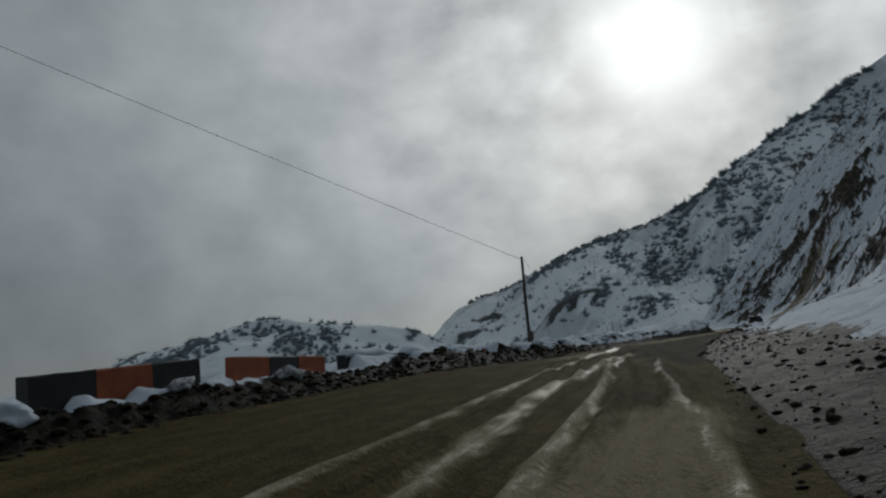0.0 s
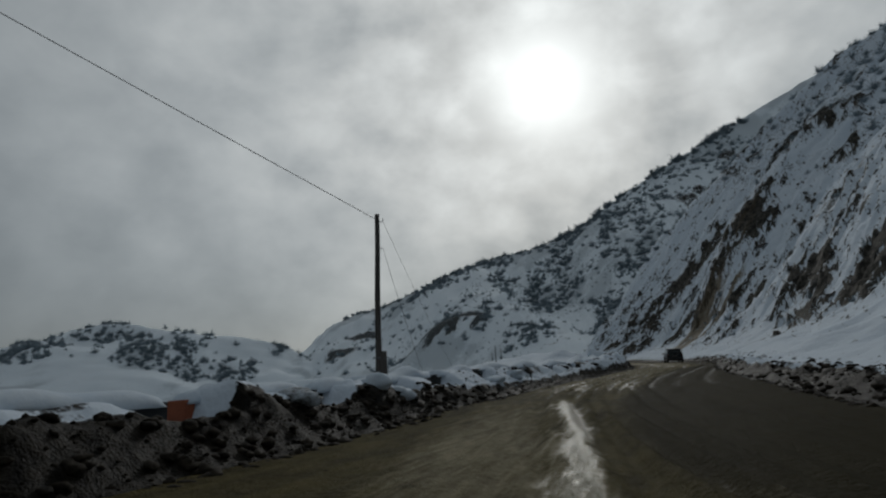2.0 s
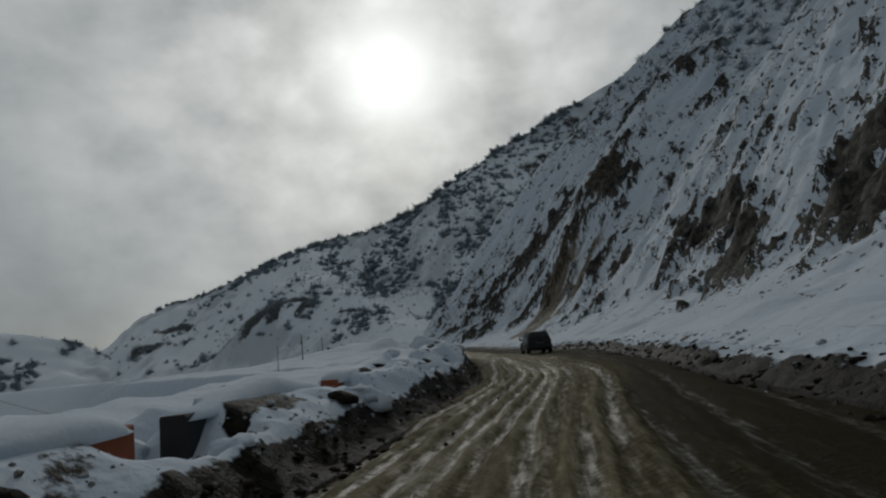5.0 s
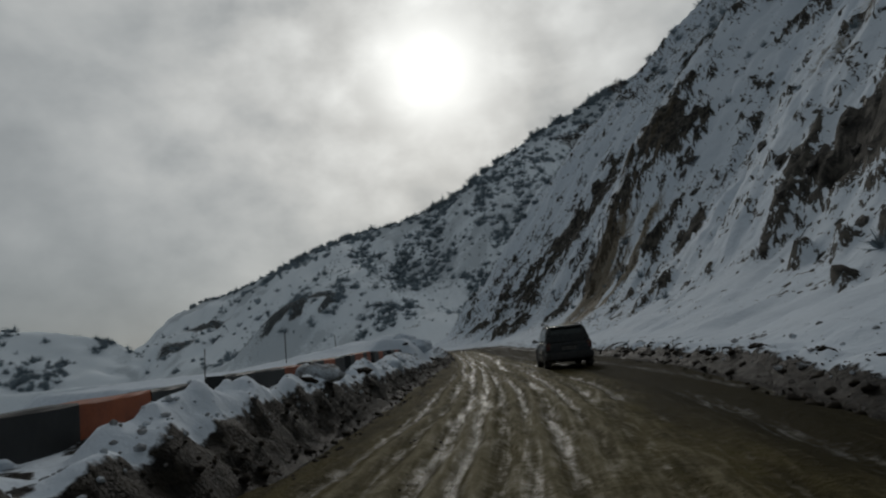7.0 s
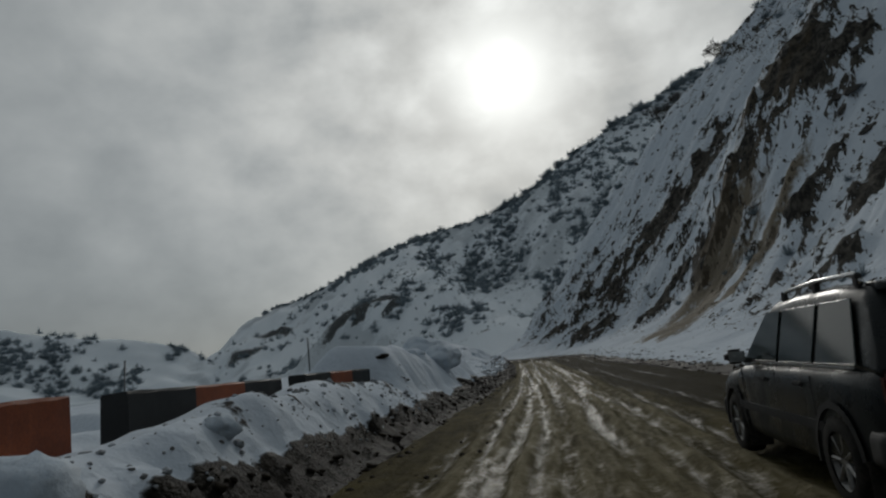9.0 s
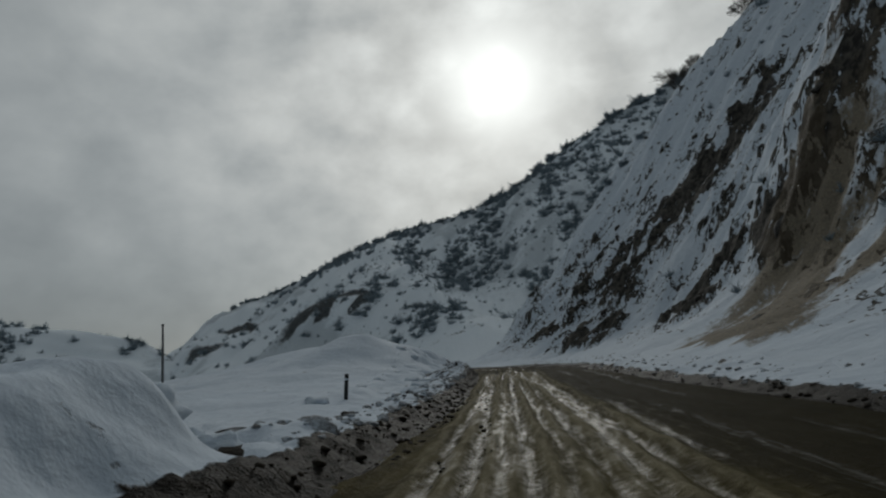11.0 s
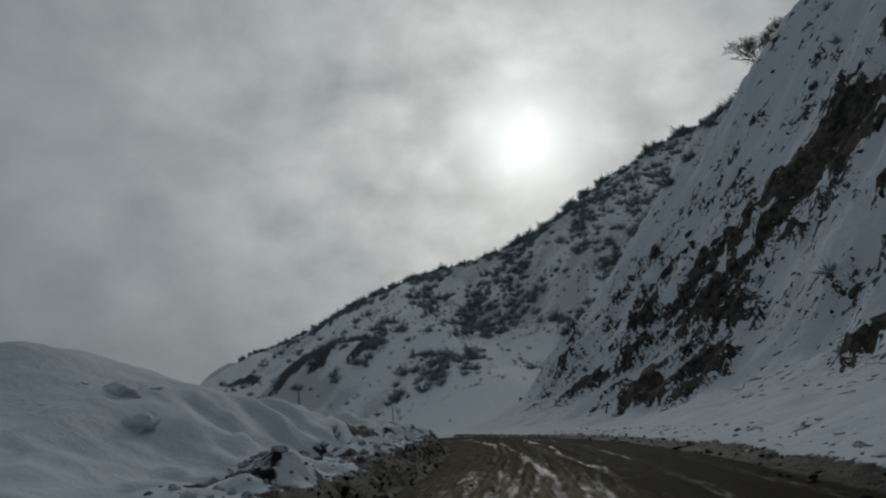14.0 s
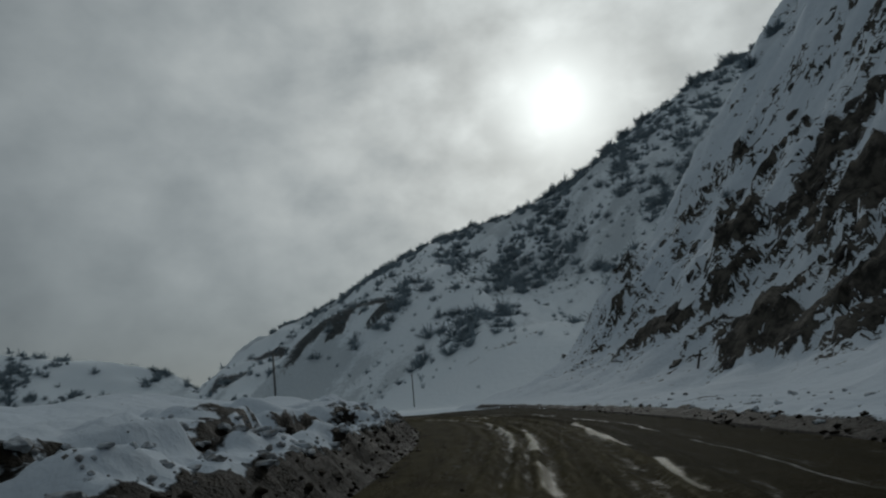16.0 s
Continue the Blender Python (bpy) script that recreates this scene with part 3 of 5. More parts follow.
def build_ground():
    xs = spaced(-16, 48, 0.42, -3500, 3500, 1.055, 2.0, -175, 48)
    ys = spaced(0, 246, 0.5, -2500, 4000, 1.055, 2.2, 0, 460)
    X, Y = np.meshgrid(xs, ys)
    z, rock, clay, dirt_shade, scrub, along, off = land(X.ravel(), Y.ravel())
    # the ground lies low beneath the road's banks, which are sheets of their own
    x, y = X.ravel(), Y.ravel()
    w, v = X_LEFT(np.clip(y, -60, 222)) - x, x - X_RIGHT(np.clip(y, -60, 240))
    under = ((w > 0.1) & (w < BANK_L - 0.55)) | ((v > 0.1) & (v < BANK_R - 0.55))
    z = z - np.where(under & (y > BANK_Y0 + 0.8) & (y < BANK_Y1 - 0.8), 0.45, 0)
    co = np.stack([x, y, z], 1)
    me = mesh_from("ground", co, grid_faces(len(xs), len(ys)), M_GROUND)
    for n, val in (("rock", rock), ("clay", clay), ("dirt_shade", dirt_shade), ("scrub", scrub), ("along", along), ("off", off), ("haze_or_film", haze_free(x, y, z))):
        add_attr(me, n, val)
    return tagged(new("ground", me), "snow-covered mountainside, shelf and valley with bare rock and clay", "ground", kind="structure")


def ground_z(x, y):
    x, y = np.array([x], float), np.array([y], float)
    inside = BANK_Y0 < y[0] < BANK_Y1 and (0 < X_LEFT(y)[0] - x[0] < BANK_L or 0 < x[0] - X_RIGHT(y)[0] < BANK_R)
    return float((bank_land if inside else land)(x, y)[0][0])


# the beaten track, by its distance from the left edge
TRACK = curve_through([-40, 5, 14, 27, 38, 48, 62, 80, 100, 130, 148, 170, 182, 222], [8.6, 8.3, 7.7, 5.5, 3.6, 2.3, 1.9, 2.5, 2.9, 2.2, 1.7, 2.6, 3.2, 4.5])

# lines of squeezed-up slush near the start, each a course, a half width and a strength
SLUSH_LINES = [(curve_through([0, 12, 18, 21, 27, 34, 44], [-3.6, -4.0, -4.2, -4.2, -4.4, -4.6, -5.0]), 0.15, 0.75, 40), (curve_through([0, 7.4, 12, 18, 21, 28, 44], [-2.2, -2.6, -3.0, -3.0, -3.1, -3.0, -3.4]), 0.25, 0.9, 28),
               (curve_through([0, 9, 12.4, 18, 20.3, 26.5, 44], [-1.3, -1.7, -1.95, -2.45, -2.6, -2.6, -2.4]), 0.15, 0.85, 27), (curve_through([0, 6, 9.5, 20, 30, 44], [0.3, 0.05, -0.35, -1.3, -1.2, -0.9]), 0.12, 0.6, 22),
               (curve_through([0, 26, 30, 34, 40, 44], [-4.7, -4.7, -4.65, -4.55, -4.9, -5.0]), 0.42, 0.38, 40)]
# and where the beaten track runs out to the bend, by its distance from the track's middle
LATE_LINES = [(curve_through([155, 162, 167, 171, 176, 184, 196, 215], [0.7, 0.6, 0.3, 0.0, -0.15, -0.4, -0.1, 0.2]), 0.10, 0.75), (curve_through([155, 166, 176, 182, 187, 195, 215], [1.8, 1.56, 1.2, 1.45, 1.2, 1.67, 1.8]), 0.10, 0.8),
              (curve_through([155, 162, 170, 180, 215], [-0.1, -0.3, -0.9, -0.92, -0.8]), 0.08, 0.55), (curve_through([155, 185, 192, 215], [2.7, 2.6, 2.35, 2.4]), 0.06, 0.45)]
# where the dark wet lane begins, by its distance from the track's middle
DARK_LANE = curve_through([-40, 20, 24, 30, 45, 60, 80, 100, 130, 160, 222], [1.6, 1.5, 0.6, 0.1, 0.9, 1.4, 2.0, 2.0, 1.5, 1.3, 1.2])


def billow(x, y, octaves, seed):
    """Rounded lumps with sharp creases between them, 0..1."""
    total, amp, norm = 0, 1.0, 0.0
    for o in range(octaves):
        total = total + amp * np.abs(vnoise(x * 2.1 ** o + 31.7 * o, y * 2.1 ** o - 12.9 * o, seed + o) * 2 - 1)
        norm += amp
        amp *= 0.55
    return total / norm


def road_z(y, f):
    """Height of the carriageway at f (0 left edge, 1 right edge), with its wheel ruts, and where it is wet or slushy."""
    u = f * (X_RIGHT(y) - X_LEFT(y))
    rel = u - TRACK(y)
    churned = smooth(y, 36, 52) * (1 - 0.55 * smooth(y, 158, 172))
    rut, wet, slush, ridge = 0, 0, 0, 0
    for c, d, wd in ((-1.9, 0.03, 0.16), (-1.45, 0.05, 0.15), (-1.05, 0.07, 0.17), (-0.62, 0.06, 0.12), (-0.25, 0.08, 0.16), (0.15, 0.07, 0.12), (0.55, 0.08, 0.17), (0.98, 0.06, 0.14), (1.4, 0.07, 0.17), (2.0, 0.05, 0.2), (2.9, 0.04, 0.25), (4.2, 0.04, 0.3)):
        cc = c + (fbm(y * 0.10, y * 0 + c * 5.7, 3, 211) - 0.5) * 0.35 + (fbm(y * 0.5, y * 0 + c * 3.1, 2, 213) - 0.5) * 0.12
        on = 0.35 + 0.65 * smooth(fbm(y * 0.12, y * 0 + c * 9.1, 2, 217), 0.2, 0.55)
        g = np.exp(-((rel - cc) / wd) ** 2) * on
        lip = np.exp(-((np.abs(rel - cc) - wd * 1.6) / (wd * 0.6)) ** 2) * on
        rut = rut - d * g + 0.5 * d * lip
        wet = wet + g * (0.15 + 0.22 * churned)
        slush = slush + 0.20 * lip * churned
    zone = np.exp(-(np.abs(rel) / 2.1) ** 4)
    wet = wet + 0.16 * zone * churned
    slush = slush + 0.43 * zone * churned
    # broad bands of slush squeezed up between the wheels
    early = 1 - smooth(y, 34, 46)
    late = smooth(y, 160, 172)
    x = X_LEFT(y) + u
    for line, wd, k, end in SLUSH_LINES:
        cc = line(y) + (fbm(y * 0.7, y * 0 + wd * 97, 3, 241) - 0.5) * 0.28
        g = np.exp(-(np.abs(x - cc) / (wd * (0.6 + 0.8 * fbm(y * 0.4, y * 0 + wd * 31, 2, 245)))) ** 3) * (1 - smooth(y, end - 3, end + 3)) * (1 if wd < 0.3 else smooth(y, 25, 29))
        slush, wet, ridge = slush + k * g, wet + 0.35 * g, ridge + 0.05 * g
    pale = np.exp(-(np.abs(rel + 1.9) / 1.1) ** 3) * smooth(y, 20, 30) + np.exp(-(np.abs(x + 0.65) / 0.85) ** 3) * (1 - smooth(y, 8.5, 11.0)) * 1.4
    slush = slush + early * pale * (0.42 + 0.4 * fbm(u * 1.3, y * 0.5, 3, 249))
    for line, wd, k in LATE_LINES:
        cc = line(y) + (fbm(y * 0.5, y * 0 + wd * 77, 3, 243) - 0.5) * 0.25
        g = np.exp(-((rel - cc) / wd) ** 2) * smooth(fbm(y * 0.35, y * 0 + k * 9, 2, 247), 0.33, 0.48)
        slush, wet = slush + late * k * g, wet + late * 0.6 * g
    lumpy = billow(u * 2.6, y * 0.55, 3, 221)
    churn = (lumpy - 0.4) * (0.035 + 0.07 * zone * churned) + (billow(u * 5.5, y * 1.3, 2, 225) - 0.4) * 0.035 * zone * churned + (fbm(u * 0.7, y * 0.2, 3, 231) - 0.5) * 0.09
    damp = np.clip(0.55 * late + 1.0 * smooth(rel + (fbm(u * 0.8, y * 0.15, 3, 251) - 0.5) * 1.2, DARK_LANE(y), DARK_LANE(y) + 0.7), 0, 1)
    return Z_ROAD(y) + tilt(x, y) + rut + ridge + churn, wet, slush, damp


def build_road():
    ys = np.concatenate([np.arange(-40, 0, 1.0), np.arange(0, 222.1, 0.25)])
    fs = np.linspace(-0.06, 1.06, 130)
    F, Y = np.meshgrid(fs, ys)
    F, Y = F.ravel(), Y.ravel()
    X = X_LEFT(Y) + F * (X_RIGHT(Y) - X_LEFT(Y))
    z, wet, slush, damp = road_z(Y, F)
    z = z - 0.25 * smooth(np.abs(F - 0.5), 0.53, 0.56)
    me = mesh_from("road", np.stack([X, Y, z], 1), grid_faces(len(fs), len(ys)), M_ROAD)
    add_attr(me, "wet", wet)
    add_attr(me, "slush", slush)
    add_attr(me, "damp", damp)
    add_attr(me, "across", (F - 0.5) * 9.5)
    add_attr(me, "along", Y)
    return tagged(new("road", me), "wet unpaved road of churned brown mud and slush", "road", kind="structure")


BANK_L, BANK_R, BANK_Y0, BANK_Y1 = 5.0, 3.2, 1.0, 208.0


def bank_land(x, y):
    """The banks' surface: lumps of frozen mud at the road, pillows of snow behind."""
    z, rock, clay, dirt_shade, scrub, along, off = land(x, y)
    w, v = X_LEFT(y) - x, off
    d = np.where(w > 0, w, v)
    broad = np.where(w > 0, BANK_K(np.clip(y, 0, 205)), 0.2 + 0.3 * smooth(y, 25, 38) - 0.2 * smooth(y, 105, 125))
    mud = smooth(d, -0.1, 0.35) * (1 - smooth(d, 0.7, 1.5))
    snowy = smooth(d, 0.6, 1.3) * (1 - smooth(d, np.where(w > 0, 3.6, 2.2), np.where(w > 0, 4.9, 3.1)))
    z = z + broad * mud * (0.30 * (billow(x * 1.25, y * 1.25, 3, 301) - 0.35) + 0.16 * (billow(x * 3.4, y * 3.4, 3, 311) - 0.4))
    snowy = snowy * np.where(w > 0, 1 + 0.8 * smooth(y, 44, 50) * (1 - smooth(y, 76, 84)), 1)
    z = z + broad * snowy * (0.55 * (billow(x * 0.62, y * 0.62, 2, 321) - 0.38) + 0.10 * (billow(x * 2.2, y * 2.2, 2, 331) - 0.4))
    # a face cut by the plough through the deep snow beside the bend
    edge = 1.9 + 0.8 * (fbm(x * 0 + y * 0.55, y * 0, 3, 361) - 0.5)
    cut = smooth(y, 160, 168) * (w > 0)
    z = z + cut * (0.55 * smooth(d, edge, edge + 0.45) * (1 - smooth(d, 3.4, 4.9)) + 0.22 * (billow(x * 1.1, y * 1.5, 2, 363) - 0.4) * smooth(d, 0.9, 1.3) * (1 - smooth(d, edge + 0.2, edge + 0.6)))
    # grime along the face, with the shade of its hollows painted in
    dirt_shade = dirt_shade + cut * 0.55 * np.exp(-((d - edge - 0.15) / 0.35) ** 2) * smooth(fbm(x * 0 + y * 0.9, y * 0, 3, 367), 0.36, 0.56)
    # snow banked against the barriers, which leaves their near ends bare
    top = Z_ROAD(y) + tilt(x, y) + BARRIER_TOP(y)
    uneven = fbm(x * 0.7, y * 0.7, 2, 371) - 0.5
    clean = z * 0
    for y0, length, _ in BARRIERS:
        end = smooth(y, y0 - 1.9, y0 - 1.1) * (1 - smooth(y, y0, y0 + 0.4)) * smooth(w, 0.7, 1.1) * (1 - smooth(w, 2.6, 3.2))
        if y0 > 111:
            lean = smooth(y, y0 - 1.2, y0) * (1 - smooth(y, y0 + length - 0.2, y0 + length + 0.9))
            z = np.where(w > 0, z + np.maximum(top + 0.55 + 0.5 * uneven - z, 0) * lean * smooth(w, 0.9, 2.0) * (1 - smooth(w, 3.0, 5.0)), z)
            clean = np.maximum(clean, lean * smooth(w, 0.9, 1.5))
            continue
        z = np.where(w > 0, z + np.minimum(top - 0.5 - z, 0) * end, z)
        if 18 < y0 < 78:
            lean = smooth(y, y0 + 0.05, y0 + 0.55) * (1 - smooth(y, y0 + length - 1.0, y0 + length - 0.2))
            z = np.where(w > 0, z + np.maximum(top + 0.02 + 0.22 * uneven - z, 0) * lean * smooth(w, 0.85, 1.6) * (1 - smooth(w, 1.9, 2.8)), z)
        elif y0 < 18 or y0 > 78:
            show = 0.30 if y0 < 99 else 0.10
            bare = smooth(y, y0 - 0.3, y0) * (1 - smooth(y, y0 + length - 0.2, y0 + length)) * smooth(w, 1.0, 1.5) * (1 - smooth(w, 2.6, 3.2))
            z = np.where(w > 0, z + np.minimum(top - show - (0.1 + show) * fbm(x * 0 + y * 0.6, y * 0, 2, 377) - z, 0) * bare, z)
    heaped = smooth(y, 97.5, 101) * (1 - smooth(y, 109, 112)) * smooth(w, 0.7, 1.3) * (1 - smooth(w, 1.65, 2.2))
    z = z + np.where(w > 0, np.maximum(top - 0.30 + 0.5 * uneven - z, 0) * heaped, 0)
    # dark spots painted in for the shade of holes in the snow
    spots = fbm(x * 0.75, y * 0.75, 4, 341, 0.6)
    dirt_shade = dirt_shade + 0.5 * smooth(spots, 0.60, 0.70) * smooth(d, 0.8, 1.4) * (1 - smooth(d, 2.4, 4.6))
    # creases between lumps darkened, undercut shade painted in as colour
    crease_shade = 1 - smooth(billow(x * 0.62, y * 0.62, 2, 321), 0.08, 0.26)
    dirt_shade = dirt_shade + np.where(w > 0, 0.50 * crease_shade * smooth(d, 0.7, 1.0) * (1 - smooth(d, 2.2, 3.6)) * smooth(y, 38, 46), 0)
    dirt_shade = np.where((w > 0) & (y > 112), dirt_shade + 0.34 * (1 - smooth(d, 1.2, 3.6)) * smooth(fbm(x * 1.9, y * 1.9, 4, 351), 0.42, 0.62), dirt_shade)
    dirt_shade = dirt_shade * (1 - clean)
    return z, rock, clay, dirt_shade, scrub, along, off


def build_bank(side, label):
    wide, n = (BANK_L, 64) if side < 0 else (BANK_R, 40)
    ds = -0.25 + (wide + 0.25) * (np.linspace(0, 1, n) ** 1.35)
    ys = np.arange(BANK_Y0, BANK_Y1, 0.13 if side < 0 else 0.19)
    D, Y = np.meshgrid(ds, ys)
    D, Y = D.ravel(), Y.ravel()
    X = X_LEFT(Y) - D if side < 0 else X_RIGHT(Y) + D
    z, rock, clay, dirt_shade, scrub, along, off = bank_land(X, Y)
    z = np.where(D < 0, Z_ROAD(Y) + tilt(X, Y) - 0.28, z)
    z = z - 0.5 * smooth(D, wide - 0.12, wide) - 0.6 * (1 - smooth(Y, BANK_Y0, BANK_Y0 + 0.5)) - 0.6 * smooth(Y, BANK_Y1 - 0.7, BANK_Y1 - 0.2)
    fa = grid_faces(n, len(ys))
    me = mesh_from("bank", np.stack([X, Y, z], 1), fa[:, ::-1] if side < 0 else fa, M_GROUND)
    for name, val in (("rock", rock * 0), ("clay", clay), ("dirt_shade", dirt_shade), ("scrub", scrub * 0), ("along", along), ("off", off), ("haze_or_film", off * 0 + 1)):
        add_attr(me, name, val)
    return tagged(new("bank", me), label, "bank", kind="structure")


build_ground()
build_road()
build_bank(-1, "ploughed bank of dark frozen mud and lumpy snow beside the drop")
build_bank(1, "low ploughed bank of mud and snow at the foot of the slope")


# ---- things ----
def part(name, bm, mat, parent, label="", smooth_faces=False):
    """Links a bmesh as one mesh object under a thing or a part."""
    me = bpy.data.meshes.new(name)
    bm.to_mesh(me)
    bm.free()
    me.materials.append(mat)
    if smooth_faces:
        me.polygons.foreach_set("use_smooth", [True] * len(me.polygons))
    ob = new(name, me)
    ob.parent = parent
    return tagged(ob, label)


def base(name, m, label, category, group="", kind=""):
    e = new(name)
    e.matrix_world = m
    return tagged(e, label, category, group, kind)


def box_bm(lo, hi, bevel=0.0, segs=2):
    bm = bmesh.new()
    bmesh.ops.create_cube(bm, size=1)
    for v in bm.verts:
        v.co = [lo[i] + (hi[i] - lo[i]) * (v.co[i] + 0.5) for i in range(3)]
    if bevel:
        bmesh.ops.bevel(bm, geom=bm.edges[:], offset=bevel, segments=segs, affect="EDGES")
    return bm


def rod(bm, a, b, r0, r1=None, sides=8, cap=True):
    """A tapered rod from a to b, added to bm."""
    a, b = Vector(a), Vector(b)
    r1 = r0 if r1 is None else r1
    q = (b - a).to_track_quat("Z", "Y")
    rings = []
    for p, r in ((a, r0), (b, r1)):
        rings.append([bm.verts.new(p + q @ Vector((r * math.cos(2 * math.pi * i / sides), r * math.sin(2 * math.pi * i / sides), 0))) for i in range(sides)])
    for i in range(sides):
        bm.faces.new((rings[0][i], rings[0][(i + 1) % sides], rings[1][(i + 1) % sides], rings[1][i]))
    if cap:
        bm.faces.new(rings[1])
        bm.faces.new(rings[0][::-1])
    return bm


def tube_bm(points, r, sides=6):
    """A tube along a row of points."""
    bm = bmesh.new()
    pts = [Vector(p) for p in points]
    rings, q, last = [], None, None
    for i, p in enumerate(pts):
        d = (pts[min(i + 1, len(pts) - 1)] - pts[max(i - 1, 0)]).normalized()
        q = d.to_track_quat("Z", "Y") if q is None else last.rotation_difference(d) @ q
        last = d
        rr = r[i] if isinstance(r, (list, tuple)) else r
        rings.append([bm.verts.new(p + q @ Vector((rr * math.cos(2 * math.pi * k / sides), rr * math.sin(2 * math.pi * k / sides), 0))) for k in range(sides)])
    for a, b in zip(rings, rings[1:]):
        for k in range(sides):
            bm.faces.new((a[k], a[(k + 1) % sides], b[(k + 1) % sides], b[k]))
    bm.faces.new(rings[0][::-1])
    bm.faces.new(rings[-1])
    return bm


def zroad(y):
    return float(Z_ROAD(y))


# ---- painted concrete barriers along the drop ----
BARRIER_T = 0.42


def barrier_line(y):
    return float(X_LEFT(y) - 1.85 - 0.28 * smooth(y, 60, 80))


def concrete_barrier(y0, length, colours):
    y1 = y0 + length
    xa, xb = barrier_line(y0), barrier_line(y1)
    yaw = math.degrees(math.atan2(-(xb - xa), y1 - y0))
    h = 1.08
    z0, z1 = [zroad(y) + float(tilt(barrier_line(y), y) + BARRIER_TOP(y)) - h for y in (y0, y1)]
    slope = math.degrees(math.atan2(z1 - z0, length))
    rnd = random.Random(int(y0 * 10))
    words = {"O": "orange", "B": "black"}
    label = "concrete road barrier painted %s, standing in snow" % (" and ".join(sorted({words[c] for c in colours}, reverse=True)))
    e = base("concrete_barrier", pose(xa, y0, z0, slope + rnd.uniform(-0.6, 0.6), rnd.uniform(-2, 2), yaw + rnd.uniform(-1, 1)), label, "barrier", "barriers along the road")
    n = len(colours)
    for i, c in enumerate(colours):
        a, b = length * i / n, length * (i + 1) / n
        bm = bmesh.new()
        prof = [(-BARRIER_T / 2, 0), (BARRIER_T / 2, 0), (BARRIER_T / 2, 0.2), (BARRIER_T * 0.42, 0.34), (BARRIER_T * 0.40, h - 0.03), (BARRIER_T * 0.36, h), (-BARRIER_T * 0.36, h), (-BARRIER_T * 0.40, h - 0.03), (-BARRIER_T * 0.42, 0.34), (-BARRIER_T / 2, 0.2)]
        steps = 5
        rings = []
        for s in range(steps + 1):
            yy = a + (b - a) * s / steps
            rings.append([bm.verts.new((px + rnd.uniform(-0.006, 0.006), yy, pz + (rnd.uniform(-0.012, 0.006) if pz > 0.9 else 0))) for px, pz in prof])
        for r0, r1 in zip(rings, rings[1:]):
            for k in range(len(prof)):
                bm.faces.new((r0[k], r1[k], r1[(k + 1) % len(prof)], r0[(k + 1) % len(prof)]))
        bm.faces.new(rings[0])
        bm.faces.new(rings[-1][::-1])
        part("painted_section", bm, M_ORANGE if c == "O" else M_BLACK, e, words[c] + " painted section")
    return e


def pillow_bm(length, width, height, seed):
    """A soft cap of snow, flat below and round above."""
    bm = bmesh.new()
    n, k = 18, 9
    rnd = random.Random(seed)
    o = rnd.uniform(0, 90)
    rows = []
    for i in range(n + 1):
        t = i / n
        end = math.sin(math.pi * min(max(t, 0.0), 1.0)) ** 0.35 if 0 < t < 1 else 0.0
        hh = height * (0.65 + 0.6 * noise.noise((t * 2.2 + o, 0, 0))) * end
        ww = width * (0.85 + 0.25 * noise.noise((t * 3 + o, 5, 0))) * (0.55 + 0.45 * end)
        row = []
        for j in range(k + 1):
            a = math.pi * j / k
            row.append(bm.verts.new((math.cos(a) * ww / 2 + 0.04 * noise.noise((t * 4, j, o)), (t - 0.5) * length, math.sin(a) ** 0.7 * hh - 0.05 * abs(math.cos(a)) ** 3)))
        rows.append(row)
    for a, b in zip(rows, rows[1:]):
        for j in range(k):
            bm.faces.new((a[j], a[j + 1], b[j + 1], b[j]))
        bm.faces.new((a[k], a[0], b[0], b[k]))
    bm.faces.new(rows[0])
    bm.faces.new(rows[-1][::-1])
    bmesh.ops.recalc_face_normals(bm, faces=bm.faces[:])
    return bm


def solid(name, bm, mat, m, label, category, group="", kind="", smooth_faces=True):
    """A top-level thing of one mesh."""
    me = bpy.data.meshes.new(name)
    bm.to_mesh(me)
    bm.free()
    me.materials.append(mat)
    if smooth_faces:
        me.polygons.foreach_set("use_smooth", [True] * len(me.polygons))
    ob = new(name, me)
    ob.matrix_world = m
    return tagged(ob, label, category, group, kind)


def build_barriers():
    for i, (y0, length, colours) in enumerate(BARRIERS):
        e = concrete_barrier(y0, length, colours)
        if 18 < y0 < 80:
            cap = part("snow_cap", pillow_bm(length * 0.98, 0.8, 0.36, i), M_SNOW, e, "thick pillow of snow", True)
            cap.location = (0, length / 2, 1.05)


build_barriers()


